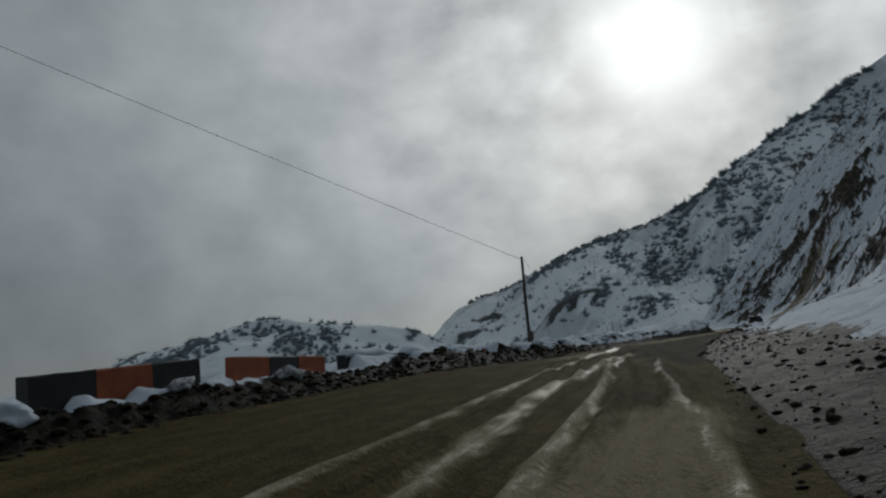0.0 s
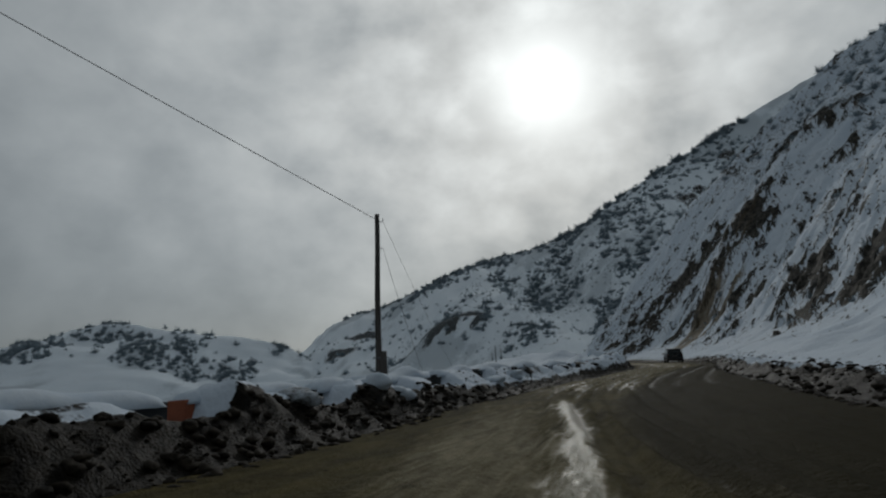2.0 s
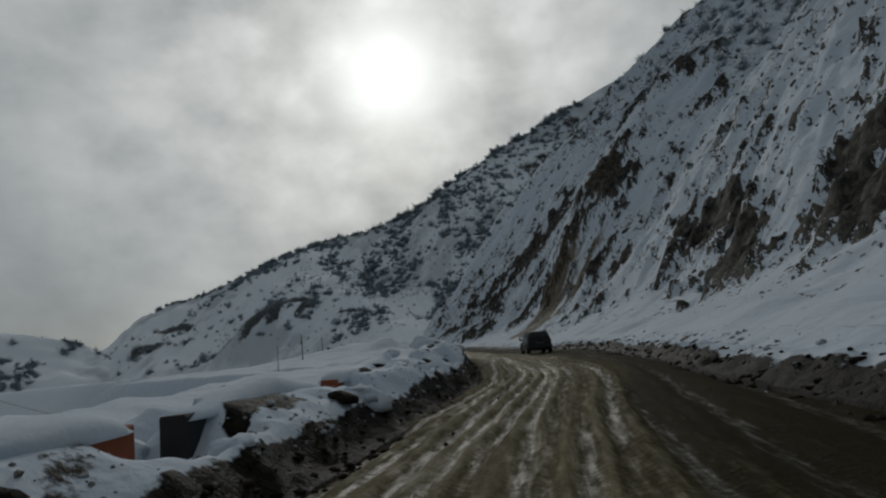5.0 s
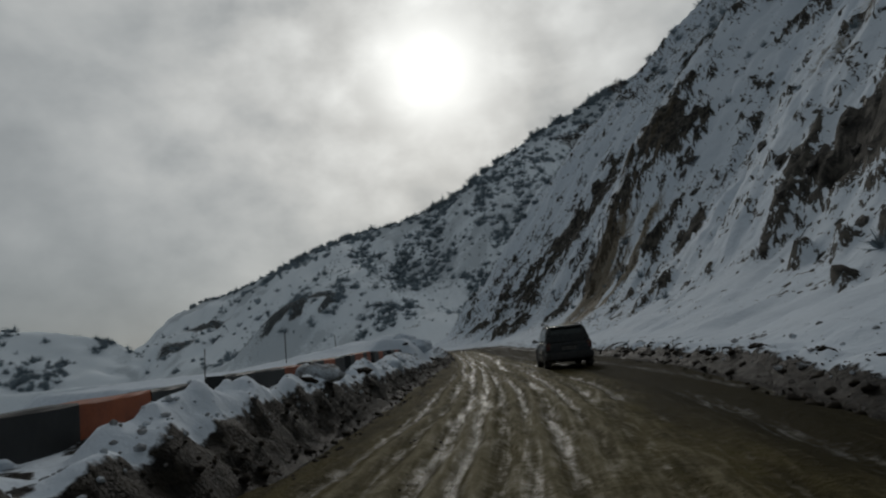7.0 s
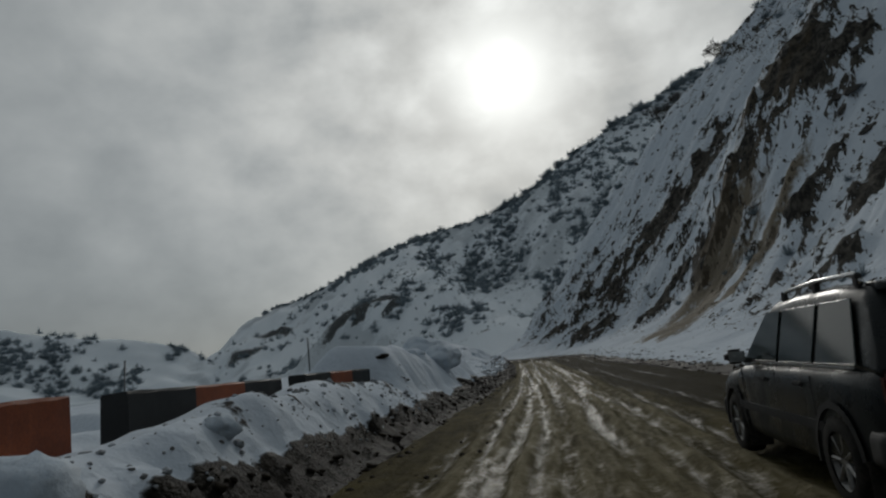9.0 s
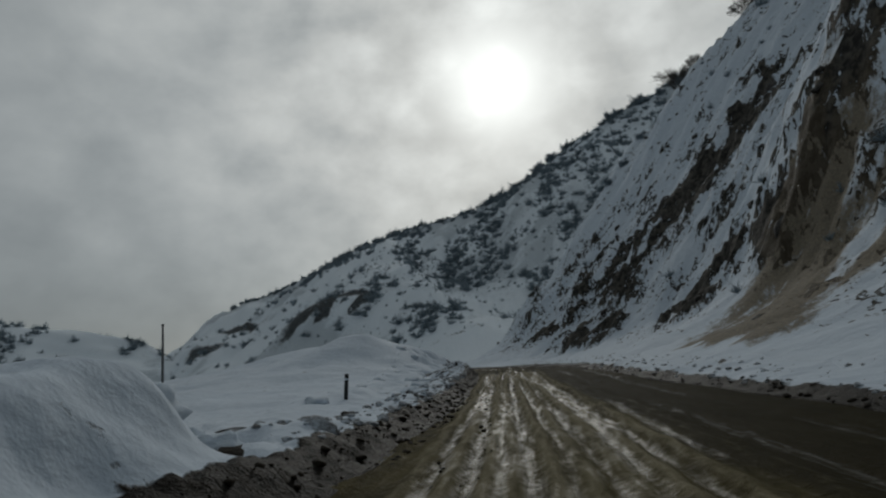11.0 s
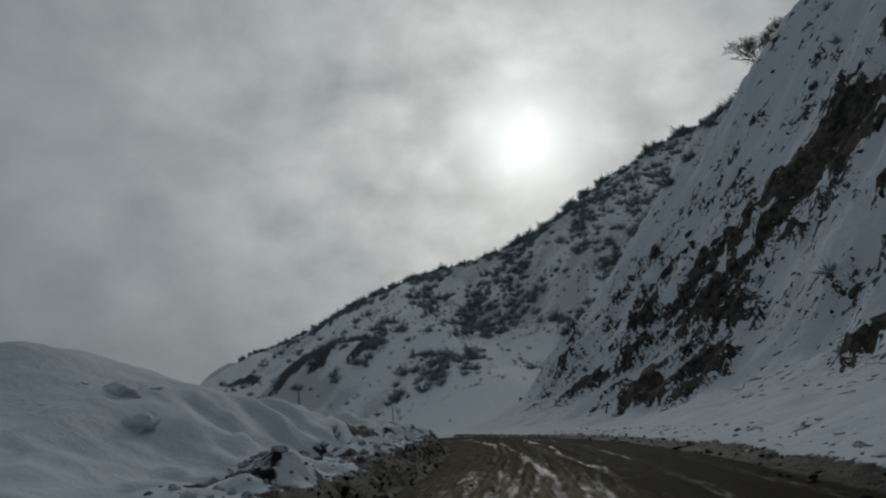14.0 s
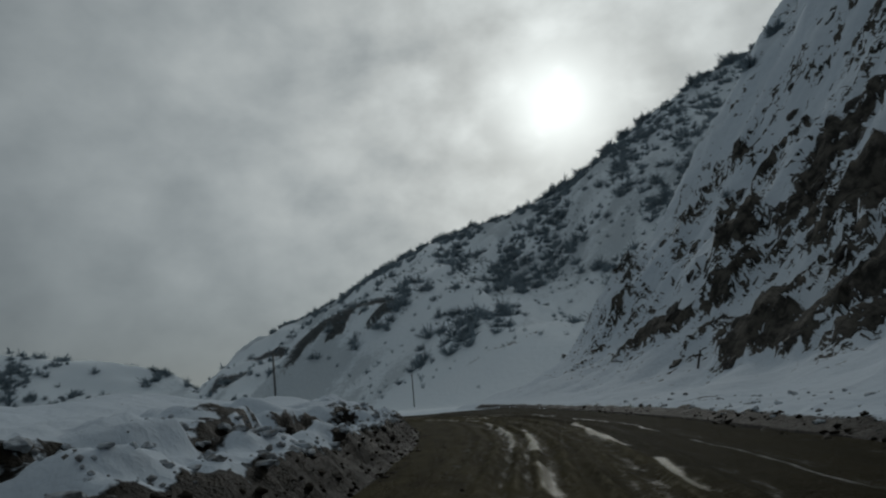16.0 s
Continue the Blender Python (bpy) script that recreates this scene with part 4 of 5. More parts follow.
# ---- poles and wires ----
def utility_pole():
    x, y = -12.12, 47.7
    z = ground_z(x, y) - 0.3
    e = base("utility_pole", pose(x, y, z), "dark wooden utility pole strapped to a short stub post", "pole")
    top = 8.2 - z
    n = 10
    pts = [(0.012 * math.sin(i * 0.9) + 0.022 * i, 0.01 * math.cos(i * 0.8), top * i / n) for i in range(n + 1)]
    part("shaft", tube_bm(pts, [0.135 - 0.004 * i for i in range(n + 1)], 10), M_WOOD, e, smooth_faces=True)
    part("stub_post", tube_bm([(0.25, -0.05, 0), (0.26, -0.05, 0.9), (0.27, -0.05, 1.72)], [0.14, 0.14, 0.13], 10), M_WOOD, e, "short thick stub post", True)
    for zz in (0.9, 1.45):
        part("strap", box_bm((-0.16, -0.15, zz), (0.43, 0.17, zz + 0.05), 0.02), M_STEEL, e)
    hook = [(0.28, 0, top - 0.32), (0.42, 0, top - 0.34), (0.48, 0, top - 0.28), (0.46, 0, top - 0.2)]
    part("hook", tube_bm(hook, 0.018, 6), M_STEEL, e, "bent steel hook", True)
    part("peg", tube_bm([(0.24, 0, top - 1.45), (0.4, 0, top - 1.45)], 0.02, 6), M_STEEL, e, smooth_faces=True)
    return e


def wire(name, a, b, sag, r, label):
    a, b = Vector(a), Vector(b)
    pts = [a.lerp(b, i / 28) - Vector((0, 0, sag * 4 * (i / 28) * (1 - i / 28))) for i in range(29)]
    return solid(name, tube_bm([p - a for p in pts], r, 5), M_CABLE, Matrix.Translation(a), label, "cable")


def thin_pole(x, y, top, r, label, lean=0.0):
    z = ground_z(x, y) - 0.25
    e = base("steel_post", pose(x, y, z, 0, lean, 0), label, "post", "posts in the snow")
    part("shaft", tube_bm([(0, 0, 0), (0, 0, (top - z) / 2), (0, 0, top - z)], [r, r, r * 0.92], 9), M_STEEL, e, smooth_faces=True)
    part("cap", box_bm((-r * 1.15, -r * 1.15, top - z - 0.02), (r * 1.15, r * 1.15, top - z + 0.05), r * 0.3), M_STEEL, e)
    return e


def marker_post():
    x, y = -1.45, 139.9
    z = ground_z(x, y) - 0.2
    e = base("marker_post", pose(x, y, z, -3, 4, 0), "short dark marker post with a pale band, half buried in snow", "post")
    part("shaft", tube_bm([(0, 0, 0), (0, 0, 0.55), (0, 0, 2.66 - z)], 0.065, 10), M_BLACK, e, smooth_faces=True)
    part("band", tube_bm([(0, 0, 2.46 - z), (0, 0, 2.52 - z)], 0.069, 10), M_SNOW, e, "pale reflective band")


def marker_stake():
    x, y = 8.5, 209.1
    z = ground_z(x, y) - 0.1
    e = base("marker_stake", pose(x, y, z, 0, 16, 0), "dark leaning wooden stake in the snow at the slope's foot", "stake")
    part("shaft", tube_bm([(0, 0, 0), (0, 0, 0.6), (0.02, 0, 1.1)], 0.06, 8), M_WOOD, e)


utility_pole()
wire("overhead_wire", (-11.8, 47.7, 7.9), (-49.2, 0, 30.1), 0.1, 0.016, "thin black overhead wire rising from the pole")
wire("overhead_wire", (-11.64, 47.7, 7.85), (-15.6, 100, ground_z(-15.6, 100) + 0.1), 0.8, 0.007, "thin black overhead wire sagging from the pole")
wire("guy_wire", (-11.7, 47.7, 6.75), (-11.3, 52.6, ground_z(-11.3, 52.6)), 0.15, 0.008, "thin black guy wire from pole to snow")
thin_pole(-20.2, 162.0, 6.9, 0.085, "thin grey steel post standing alone in deep snow")
thin_pole(-25.5, 226.0, 8.7, 0.10, "thin grey steel post by the bend", -2)
thin_pole(-24.4, 268.0, 7.4, 0.09, "thin grey steel post near the mountain's foot")
thin_pole(-16.8, 125.3, 4.4, 0.04, "slim grey steel rod leaning in the snow", 2)
marker_post()
marker_stake()


# ---- scrub, trees and rock on the slopes ----
def shrub_arrays(rnd, stems, twigs, height):
    """Thin upright blades: stems fanning from the root, twigs along them."""
    co, fa = [], []

    def blade(a, b, w):
        d = (b - a)
        side = d.cross(Vector((rnd.uniform(-1, 1), rnd.uniform(-1, 1), rnd.uniform(-0.3, 0.3))))
        side = side.normalized() * w if side.length > 1e-6 else Vector((w, 0, 0))
        n = len(co)
        co.extend([a - side, a + side, b + side * 0.35, b - side * 0.35])
        fa.append((n, n + 1, n + 2, n + 3))

    for _ in range(stems):
        a, t = rnd.uniform(0, 2 * math.pi), rnd.uniform(0.1, 1.0)
        tip = Vector((math.cos(a) * t * height * 0.85, math.sin(a) * t * height * 0.85, height * rnd.uniform(0.35, 0.85) * (1 - 0.45 * t)))
        root = Vector((math.cos(a) * t * height * 0.35, math.sin(a) * t * height * 0.35, -0.2 * height))
        mid = root.lerp(tip, 0.5) + Vector((0, 0, height * 0.08))
        blade(root, mid, height * 0.022)
        blade(mid, tip, height * 0.016)
        for _ in range(twigs):
            p = mid.lerp(tip, rnd.uniform(0, 1))
            q = p + Vector((rnd.uniform(-1, 1), rnd.uniform(-1, 1), rnd.uniform(-0.1, 1))) * height * 0.24
            blade(p, q, height * 0.02)
    return np.array([tuple(v) for v in co]), np.array(fa)


def puff_arrays(rnd, n):
    """A rounded bush: short twigs that fill a lumpy dome."""
    co, fa = [], []
    o = Vector((rnd.uniform(0, 50), rnd.uniform(0, 50), 0))
    for _ in range(n):
        a, e = rnd.uniform(0, 2 * math.pi), math.asin(rnd.uniform(0.02, 0.98))
        d = Vector((math.cos(a) * math.cos(e), math.sin(a) * math.cos(e), 1.15 * math.sin(e)))
        r = 0.62 + 0.75 * noise.noise(d * 1.6 + o)
        tip = d * r * rnd.uniform(0.75, 1.12)
        root = d * r * rnd.uniform(0.0, 0.6) * 0.8 - Vector((0, 0, 0.06))
        side = (tip - root).cross(Vector((rnd.uniform(-1, 1), rnd.uniform(-1, 1), rnd.uniform(-1, 1))))
        side = side.normalized() * rnd.uniform(0.016, 0.036)
        k = len(co)
        co.extend([root - side, root + side, tip + side * 0.4, tip - side * 0.4])
        fa.append((k, k + 1, k + 2, k + 3))
    return np.array([tuple(v) for v in co]), np.array(fa)


def joined(name, protos, places, mat, label, category, smooth_faces=False):
    """Many small pieces in one mesh of kind stuff. places: prototype number, x, y, z, size, turn."""
    cos, fas, n = [], [], 0
    for k, x, y, z, s, a in places:
        co, fa = protos[k]
        c, d = math.cos(a), math.sin(a)
        p = np.stack([co[:, 0] * c - co[:, 1] * d, co[:, 0] * d + co[:, 1] * c, co[:, 2]], 1) * s + np.array([x, y, z])
        cos.append(p)
        fas.append(fa + n)
        n += len(co)
    me = mesh_from(name, np.concatenate(cos), np.concatenate(fas), mat, smooth_faces)
    return tagged(new(name, me), label, category, kind="stuff")


def build_scrub():
    rnd = random.Random(5)
    protos = [puff_arrays(rnd, 120) for _ in range(6)]
    cand = np.array([(rnd.uniform(-215, 120), rnd.uniform(245, 470)) for _ in range(19000)])
    z, rock, clay, dirt_shade, scrub, along, off = land(cand[:, 0], cand[:, 1])
    far = (cand[:, 1] > FOOT_Y(cand[:, 0]) + 6) & (cand[:, 1] < CREST_Y(cand[:, 0]) + 2)
    clump = fbm(cand[:, 0] * 0.075, cand[:, 1] * 0.05, 3, 401)
    dens = smooth(scrub, 0.14, 0.5) * smooth(clump, 0.44, 0.62) * (0.35 + 0.65 * smooth(cand[:, 0], -75, -25))
    gully = 0.85 * smooth(cand[:, 0], 4, 22) * (1 - smooth(cand[:, 0], 60, 90)) * (0.25 + 0.75 * smooth(clump, 0.38, 0.55))
    dens = np.maximum(dens, gully)
    crest = smooth((cand[:, 1] - FOOT_Y(cand[:, 0])) / (CREST_Y(cand[:, 0]) - FOOT_Y(cand[:, 0])), 0.80, 0.93)
    keep = far & (np.array([rnd.random() for _ in cand]) < np.maximum(dens * 0.85 + 0.03, crest * (0.42 + 0.45 * smooth(cand[:, 0], -140, -110) * (1 - smooth(cand[:, 0], -50, -30))) * (0.3 + smooth(clump, 0.35, 0.6))))
    places = [(rnd.randrange(6), x, y, zz, 1.0 + 2.6 * rnd.random() ** 1.7, rnd.uniform(0, 6.28)) for (x, y), zz in zip(cand[keep][:4600], z[keep][:4600])]
    joined("scrub", protos, places, M_SCRUB, "leafless grey scrub on the snowy mountainside", "scrub")
    # low tufts scattered between the bushes
    tiny = [puff_arrays(rnd, 42) for _ in range(4)]
    cand = np.array([(rnd.uniform(-100, 45), rnd.uniform(256, 400)) for _ in range(2600)])
    z, rock, clay, dirt_shade, scrub, along, off = land(cand[:, 0], cand[:, 1])
    clump = fbm(cand[:, 0] * 0.11, cand[:, 1] * 0.08, 3, 411)
    keep = (cand[:, 1] > FOOT_Y(cand[:, 0]) + 5) & (np.array([rnd.random() for _ in cand]) < 0.12 + 0.75 * smooth(clump, 0.45, 0.62))
    joined("scrub", tiny, [(rnd.randrange(4), x, y, zz, rnd.uniform(0.5, 1.3), rnd.uniform(0, 6.28)) for (x, y), zz in zip(cand[keep], z[keep])], M_SCRUB, "low pale grey tufts on the mountainside", "scrub")
    # the hill across the valley
    cand = np.array([(rnd.uniform(-560, -200), rnd.uniform(390, 470)) for _ in range(3400)])
    z, rock, clay, dirt_shade, scrub, along, off = land(cand[:, 0], cand[:, 1])
    keep = (z > -6) & (np.array([rnd.random() for _ in cand]) < smooth(scrub, 0.14, 0.45) * 0.8 + 0.03)
    joined("scrub", protos, [(rnd.randrange(6), x, y, zz, rnd.uniform(1.8, 4.6), rnd.uniform(0, 6.28)) for (x, y), zz in zip(cand[keep], z[keep])], M_SCRUB, "leafless dark scrub on the hill across the valley", "scrub")
    # tufts on the hillside above the road
    cand = np.array([(rnd.uniform(8, 110), rnd.uniform(60, 242)) for _ in range(5000)])
    z, rock, clay, dirt_shade, scrub, along, off = land(cand[:, 0], cand[:, 1])
    keep = (off > 9) & (rock < 0.5) & (np.array([rnd.random() for _ in cand]) < 0.05 + 0.30 * smooth(off, 34, 60))
    joined("scrub", protos, [(rnd.randrange(6), x, y, zz, rnd.uniform(0.5, 1.2) * (1 + 0.9 * (o > 40)), rnd.uniform(0, 6.28)) for (x, y), zz, o in zip(cand[keep], z[keep], off[keep])], M_SCRUB, "small leafless tufts on the cut slope", "scrub")


def shrub(rnd, k):
    """A bush with a root crown and bare stems."""
    e = base("shrub", pose(0, 0, 0), "bare leafless bush on the snowy ridge", "shrub", "bushes along the ridge")
    co, fa = shrub_arrays(rnd, 6, 5, 0.8)
    dome, quads = puff_arrays(rnd, 420)
    co, fa = np.concatenate([co, dome]), np.concatenate([fa, quads + len(co)])
    me = mesh_from("crown", co, fa, M_SCRUB, False)
    ob = new("crown", me)
    ob.parent = e
    bm = bmesh.new()
    bmesh.ops.create_icosphere(bm, subdivisions=1, radius=0.14)
    part("root", bm, M_TWIG, e)
    return e


def build_ridge_shrubs():
    rnd = random.Random(9)
    kinds = [shrub(rnd, k) for k in range(5)]
    spots = []
    for i in range(130):
        x = -205 + 330 * i / 129 + rnd.uniform(-2, 2)
        y = float(CREST_Y(x)) + rnd.uniform(-5, 1)
        if rnd.random() < 0.8:
            spots.append((x, y, rnd.uniform(1.3, 3.0) * (1.9 if x > -10 else 1.25)))
    for i in range(16):
        x = 22 + i * 3.6 + rnd.uniform(-1, 1)
        spots.append((x, 238.5 + 0.10 * max(x - 20, 0) + rnd.uniform(-1.5, 0.5), rnd.uniform(1.2, 3.0)))
    for i, (x, y, s) in enumerate(spots):
        m = pose(x, y, ground_z(x, y) - 0.15 * s, 0, 0, rnd.uniform(0, 360))
        if i < 5:
            ob = kinds[i]
            ob.matrix_world = m @ Matrix.Diagonal((s, s, s, 1))
        else:
            k = kinds[i % 5]
            ob = copy_thing(k, m)
            ob.matrix_basis = m @ Matrix.Diagonal((s, s, s, 1))


def bare_tree(x, y, height, seed, label):
    """Trunk, limbs and a crown of bare twigs."""
    rnd = random.Random(seed)
    e = base("bare_tree", pose(x, y, ground_z(x, y) - 0.2), label, "tree")
    twigs = bmesh.new()
    part("trunk", tube_bm([(0, 0, 0), (0.1, 0, height * 0.18), (0.05, 0.1, height * 0.34)], [height * 0.03, height * 0.024, height * 0.018], 8), M_TWIG, e, smooth_faces=True)

    def grow(bm, p, d, length, r, depth):
        q = p + d * length
        mid = p.lerp(q, 0.5) + Vector((rnd.uniform(-1, 1), rnd.uniform(-1, 1), rnd.uniform(-0.4, 0.6))) * length * 0.09
        for a, b, r0, r1 in ((p, mid, r, r * 0.85), (mid, q, r * 0.85, r * 0.65)):
            rod(bm, a, b, max(r0, 0.012), max(r1, 0.009), 5 if depth < 2 else 3, False)
        if depth >= 4:
            return
        for _ in range(4 if depth < 3 else 5):
            nd = (d + Vector((rnd.uniform(-1, 1), rnd.uniform(-1, 1), rnd.uniform(-0.35, 0.75))) * 0.95).normalized()
            grow(bm if depth < 1 else twigs, p.lerp(q, rnd.uniform(0.5, 1.0)), nd, length * rnd.uniform(0.6, 0.85), r * 0.55, depth + 1)

    top = Vector((0.05, 0.1, height * 0.34))
    for i in range(6):
        bm = bmesh.new()
        a = 2 * math.pi * i / 6 + rnd.uniform(-0.3, 0.3)
        grow(bm, top, Vector((math.cos(a) * 0.65, math.sin(a) * 0.65, 0.8)).normalized(), height * 0.26, height * 0.011, 0)
        part("limb", bm, M_TWIG, e)
    part("crown", twigs, M_TWIG, e, "crown of fine bare twigs")


def lump_arrays(seed, rough, flat=1.0, subdivisions=2):
    """A broken, rounded clod."""
    bm = bmesh.new()
    bmesh.ops.create_icosphere(bm, subdivisions=subdivisions, radius=1.0)
    o = Vector((seed * 7.1, seed * 3.3, seed))
    for v in bm.verts:
        n = v.co.normalized()
        k = 1 + rough * noise.noise(n * 1.3 + o) + rough * 0.7 * noise.noise(n * 3.1 + o)
        v.co = Vector((n.x * k, n.y * k, n.z * k * flat))
    co = np.array([tuple(v.co) for v in bm.verts])
    bm.verts.index_update()
    fa = np.array([[v.index for v in f.verts] for f in bm.faces])
    bm.free()
    return co, fa


def build_clods():
    rnd = random.Random(13)
    protos = []
    for i in range(9):
        co, fa = lump_arrays(i + 1, 0.6, rnd.uniform(0.5, 0.85), 1 if i < 6 else 2)
        q = np.round(co * 1.9 + 0.3) / 1.9 - 0.16
        protos.append((co * 0.72 + q * 0.28, fa))

    def row(n, y0, y1, side, lo, hi, s0, s1):
        ys = np.array([y0 + (y1 - y0) * rnd.random() for _ in range(n)])
        off = np.array([lo + (hi - lo) * rnd.random() ** 1.2 for _ in range(n)])
        xs = X_LEFT(ys) - off if side < 0 else X_RIGHT(ys) + off
        zs = bank_land(xs, ys)[0]
        out = []
        for x, y, z in zip(xs, ys, zs):
            s = s0 + (s1 - s0) * rnd.random() ** 3
            out.append((rnd.randrange(6, 9) if s > 0.06 else rnd.randrange(6), x, y, max(z, float(Z_ROAD(y) + tilt(x, y)) - 0.03) + 0.02 * s, s, rnd.uniform(0, 6.28)))
        return out

    joined("mud_clods", protos, row(2600, 2, 44, -1, -0.25, 1.1, 0.02, 0.125) + row(1900, 36, 106, -1, -0.2, 0.6, 0.015, 0.07) + row(2300, 106, 205, -1, -0.2, 0.7, 0.015, 0.08), M_CLOD, "heap of dark frozen mud clods along the road's edge", "clods", True)
    joined("grimy_snow_clods", protos, row(1500, 44, 112, -1, 0.5, 1.5, 0.015, 0.065) + row(2000, 128, 205, -1, 0.7, 2.3, 0.02, 0.12), M_GREY_SNOW, "grimy lumps of ploughed snow along the bank", "snow")
    joined("mud_clods", protos, row(900, 2, 30, 1, -0.2, 2.4, 0.015, 0.075) + row(600, 30, 45, 1, -0.2, 1.6, 0.02, 0.13) + row(1000, 45, 112, 1, -0.2, 1.2, 0.02, 0.12) + row(900, 112, 205, 1, -0.2, 0.8, 0.02, 0.09), M_CLOD, "dark mud clods along the foot of the slope", "clods", True)
    joined("grimy_snow_clods", protos, row(160, 30, 60, 1, 1.2, 3.0, 0.02, 0.10) + row(900, 60, 205, 1, 0.4, 3.0, 0.02, 0.12), M_GREY_SNOW, "grimy lumps of snow at the foot of the slope", "snow")
    joined("mud_crumbs", protos, row(1800, 4, 190, -1, -1.6, 0.2, 0.012, 0.05), M_CLOD, "crumbs of mud scattered on the road", "clods")


def build_snow_lumps():
    """Rounded boulders of ploughed snow on the shelf, some grimy."""
    rnd = random.Random(21)
    meshes = []
    for i in range(10):
        co, fa = lump_arrays(i + 40, 0.42, 0.62, 3)
        meshes.append((mesh_from("snow_lump", co, fa, M_SNOW), mesh_from("snow_lump", co, fa, M_GREY_SNOW)))
    for i in range(90):
        y = 3 + 160 * rnd.random()
        w = rnd.uniform(1.1, 5.2) if y > 20 else rnd.uniform(0.9, 1.4)
        if 1.1 < w < 2.0 and y < 118:
            w = rnd.uniform(0.8, 1.15) if rnd.random() < 0.6 else w + 1.2
        x = float(X_LEFT(y)) - w
        s = rnd.uniform(0.18, 0.45)
        dirty = w < 1.3 and (y < 34 or y > 80) and rnd.random() < 0.5
        ob = new("snow_lump", meshes[i % 10][1 if dirty else 0])
        ob.matrix_world = pose(x, y, ground_z(x, y) - (0.05 if y < 112 else 0.33) * s, rnd.uniform(-10, 10), rnd.uniform(-10, 10), rnd.uniform(0, 360)) @ Matrix.Diagonal((s * rnd.uniform(0.9, 1.5), s, s, 1))
        tagged(ob, "grimy rounded lump of ploughed snow on the bank" if dirty else "rounded lump of ploughed snow beside the road", "snow", "snow lumps")
    big = [mesh_from("snow_lump", *lump_arrays(60 + i, 0.34, 0.85, 4), M_SNOW) for i in range(2)]
    for x, y, s, t in ((-0.3, 126.6, 0.55, 1), (-1.2, 123.6, 0.8, 0), (0.1, 127.9, 0.32, 1), (0.3, 119.2, 0.6, 0)):
        ob = new("snow_lump", big[t])
        ob.matrix_world = pose(x, y, ground_z(x, y) + 0.32 * s, 5, -8, 40) @ Matrix.Diagonal((s * 1.2, s, s * 0.95, 1))
        tagged(ob, "large undercut boulder of ploughed snow", "snow", "snow lumps")


def build_hollow_lumps():
    """Dark clods added in the ploughed snow to stand in for its shaded hollows."""
    rnd = random.Random(27)
    dark = [mesh_from("hollow_lump", *lump_arrays(i + 90, 0.5, 0.6, 2), M_CLOD) for i in range(6)]
    spots = [(y0 + rnd.uniform(-2.2, 2.2), rnd.uniform(0.85, 3.0), rnd.uniform(0.10, 0.24)) for y0 in range(34, 112, 2)]
    spots += [(126.7, 2.1, 0.42), (127.3, 1.4, 0.26), (131.5, 3.4, 0.2), (133.6, 2.6, 0.22), (135.2, 2.2, 0.16)]
    for i, (y, w, s) in enumerate(spots):
        x = float(X_LEFT(y)) - w
        ob = new("hollow_lump", dark[i % 6])
        ob.matrix_world = pose(x, y, ground_z(x, y) - 0.1 * s, rnd.uniform(-15, 15), rnd.uniform(-15, 15), rnd.uniform(0, 360)) @ Matrix.Diagonal((s * rnd.uniform(1.1, 1.8), s, s * 0.8, 1))
        tagged(ob, "dark lump standing in for a shaded hollow in ploughed snow", "mud", "mud lumps in the bank")


def build_rocks():
    """Blocks of dark rock that stick out of the snow on the cut slope."""
    rnd = random.Random(33)
    protos = []
    for i in range(8):
        co, fa = lump_arrays(i + 70, 0.5, 0.75, 2)
        q = np.round(co * 2.2) / 2.2
        protos.append((co * 0.45 + q * 0.55, fa))
    meshes = [mesh_from("rock", c, f, M_ROCK, False) for c, f in protos]
    n = 0
    while n < 110:
        y, v = rnd.uniform(72, 232), 8 + 30 * rnd.random()
        x = float(X_RIGHT(y)) + v
        z, rock = [float(a[0]) for a in land(np.array([x]), np.array([y]))[:2]]
        if rnd.random() > 0.12 + 1.2 * max(rock - 0.15, 0):
            continue
        s = rnd.uniform(0.2, 0.5) if v < 11 else rnd.uniform(0.3, 0.65)
        ob = new("rock", meshes[n % 8])
        ob.matrix_world = pose(x, y, z - 0.1 * s, rnd.uniform(-20, 20), -40 + rnd.uniform(-15, 15), rnd.uniform(-25, 25)) @ Matrix.Diagonal((s * rnd.uniform(0.9, 1.5), s * rnd.uniform(0.6, 1.0), s * 0.7, 1))
        tagged(ob, "dark wet rock sticking out of the snowy slope", "rock", "rocks on the slope")
        n += 1


def parapet():
    """A low wall with posts on the far side of the bend."""
    e = base("parapet", pose(-79, 306, ground_z(-70, 305) - 0.2, 0, 0, -3), "low grey roadside parapet with posts, far across the bend", "parapet")
    part("plinth", box_bm((0, -0.2, 0), (20, 0.2, 0.75), 0.03), M_CONCRETE, e)
    for i in range(14):
        part("post", box_bm((0.4 + 1.45 * i, -0.22, 0.75), (1.15 + 1.45 * i, 0.22, 1.35), 0.03), M_CONCRETE, e)


# pale blue-grey: distance haze is painted into the twigs' colour
M_SCRUB = mat_plain("hazed_scrub", (0.16, 0.20, 0.225), (0.35, 0.41, 0.45), 0.4, 0.9, 0.01, 0, 0.05)
build_scrub()
build_ridge_shrubs()
bare_tree(37.2, 238.0, 8.0, 3, "bare spreading tree on the crest of the cut slope")
bare_tree(41.5, 238.6, 5.0, 4, "small bare tree on the crest of the cut slope")
bare_tree(52.0, 240.0, 6.0, 5, "bare tree high on the crest of the slope")
build_clods()
build_snow_lumps()
build_hollow_lumps()
build_rocks()
parapet()


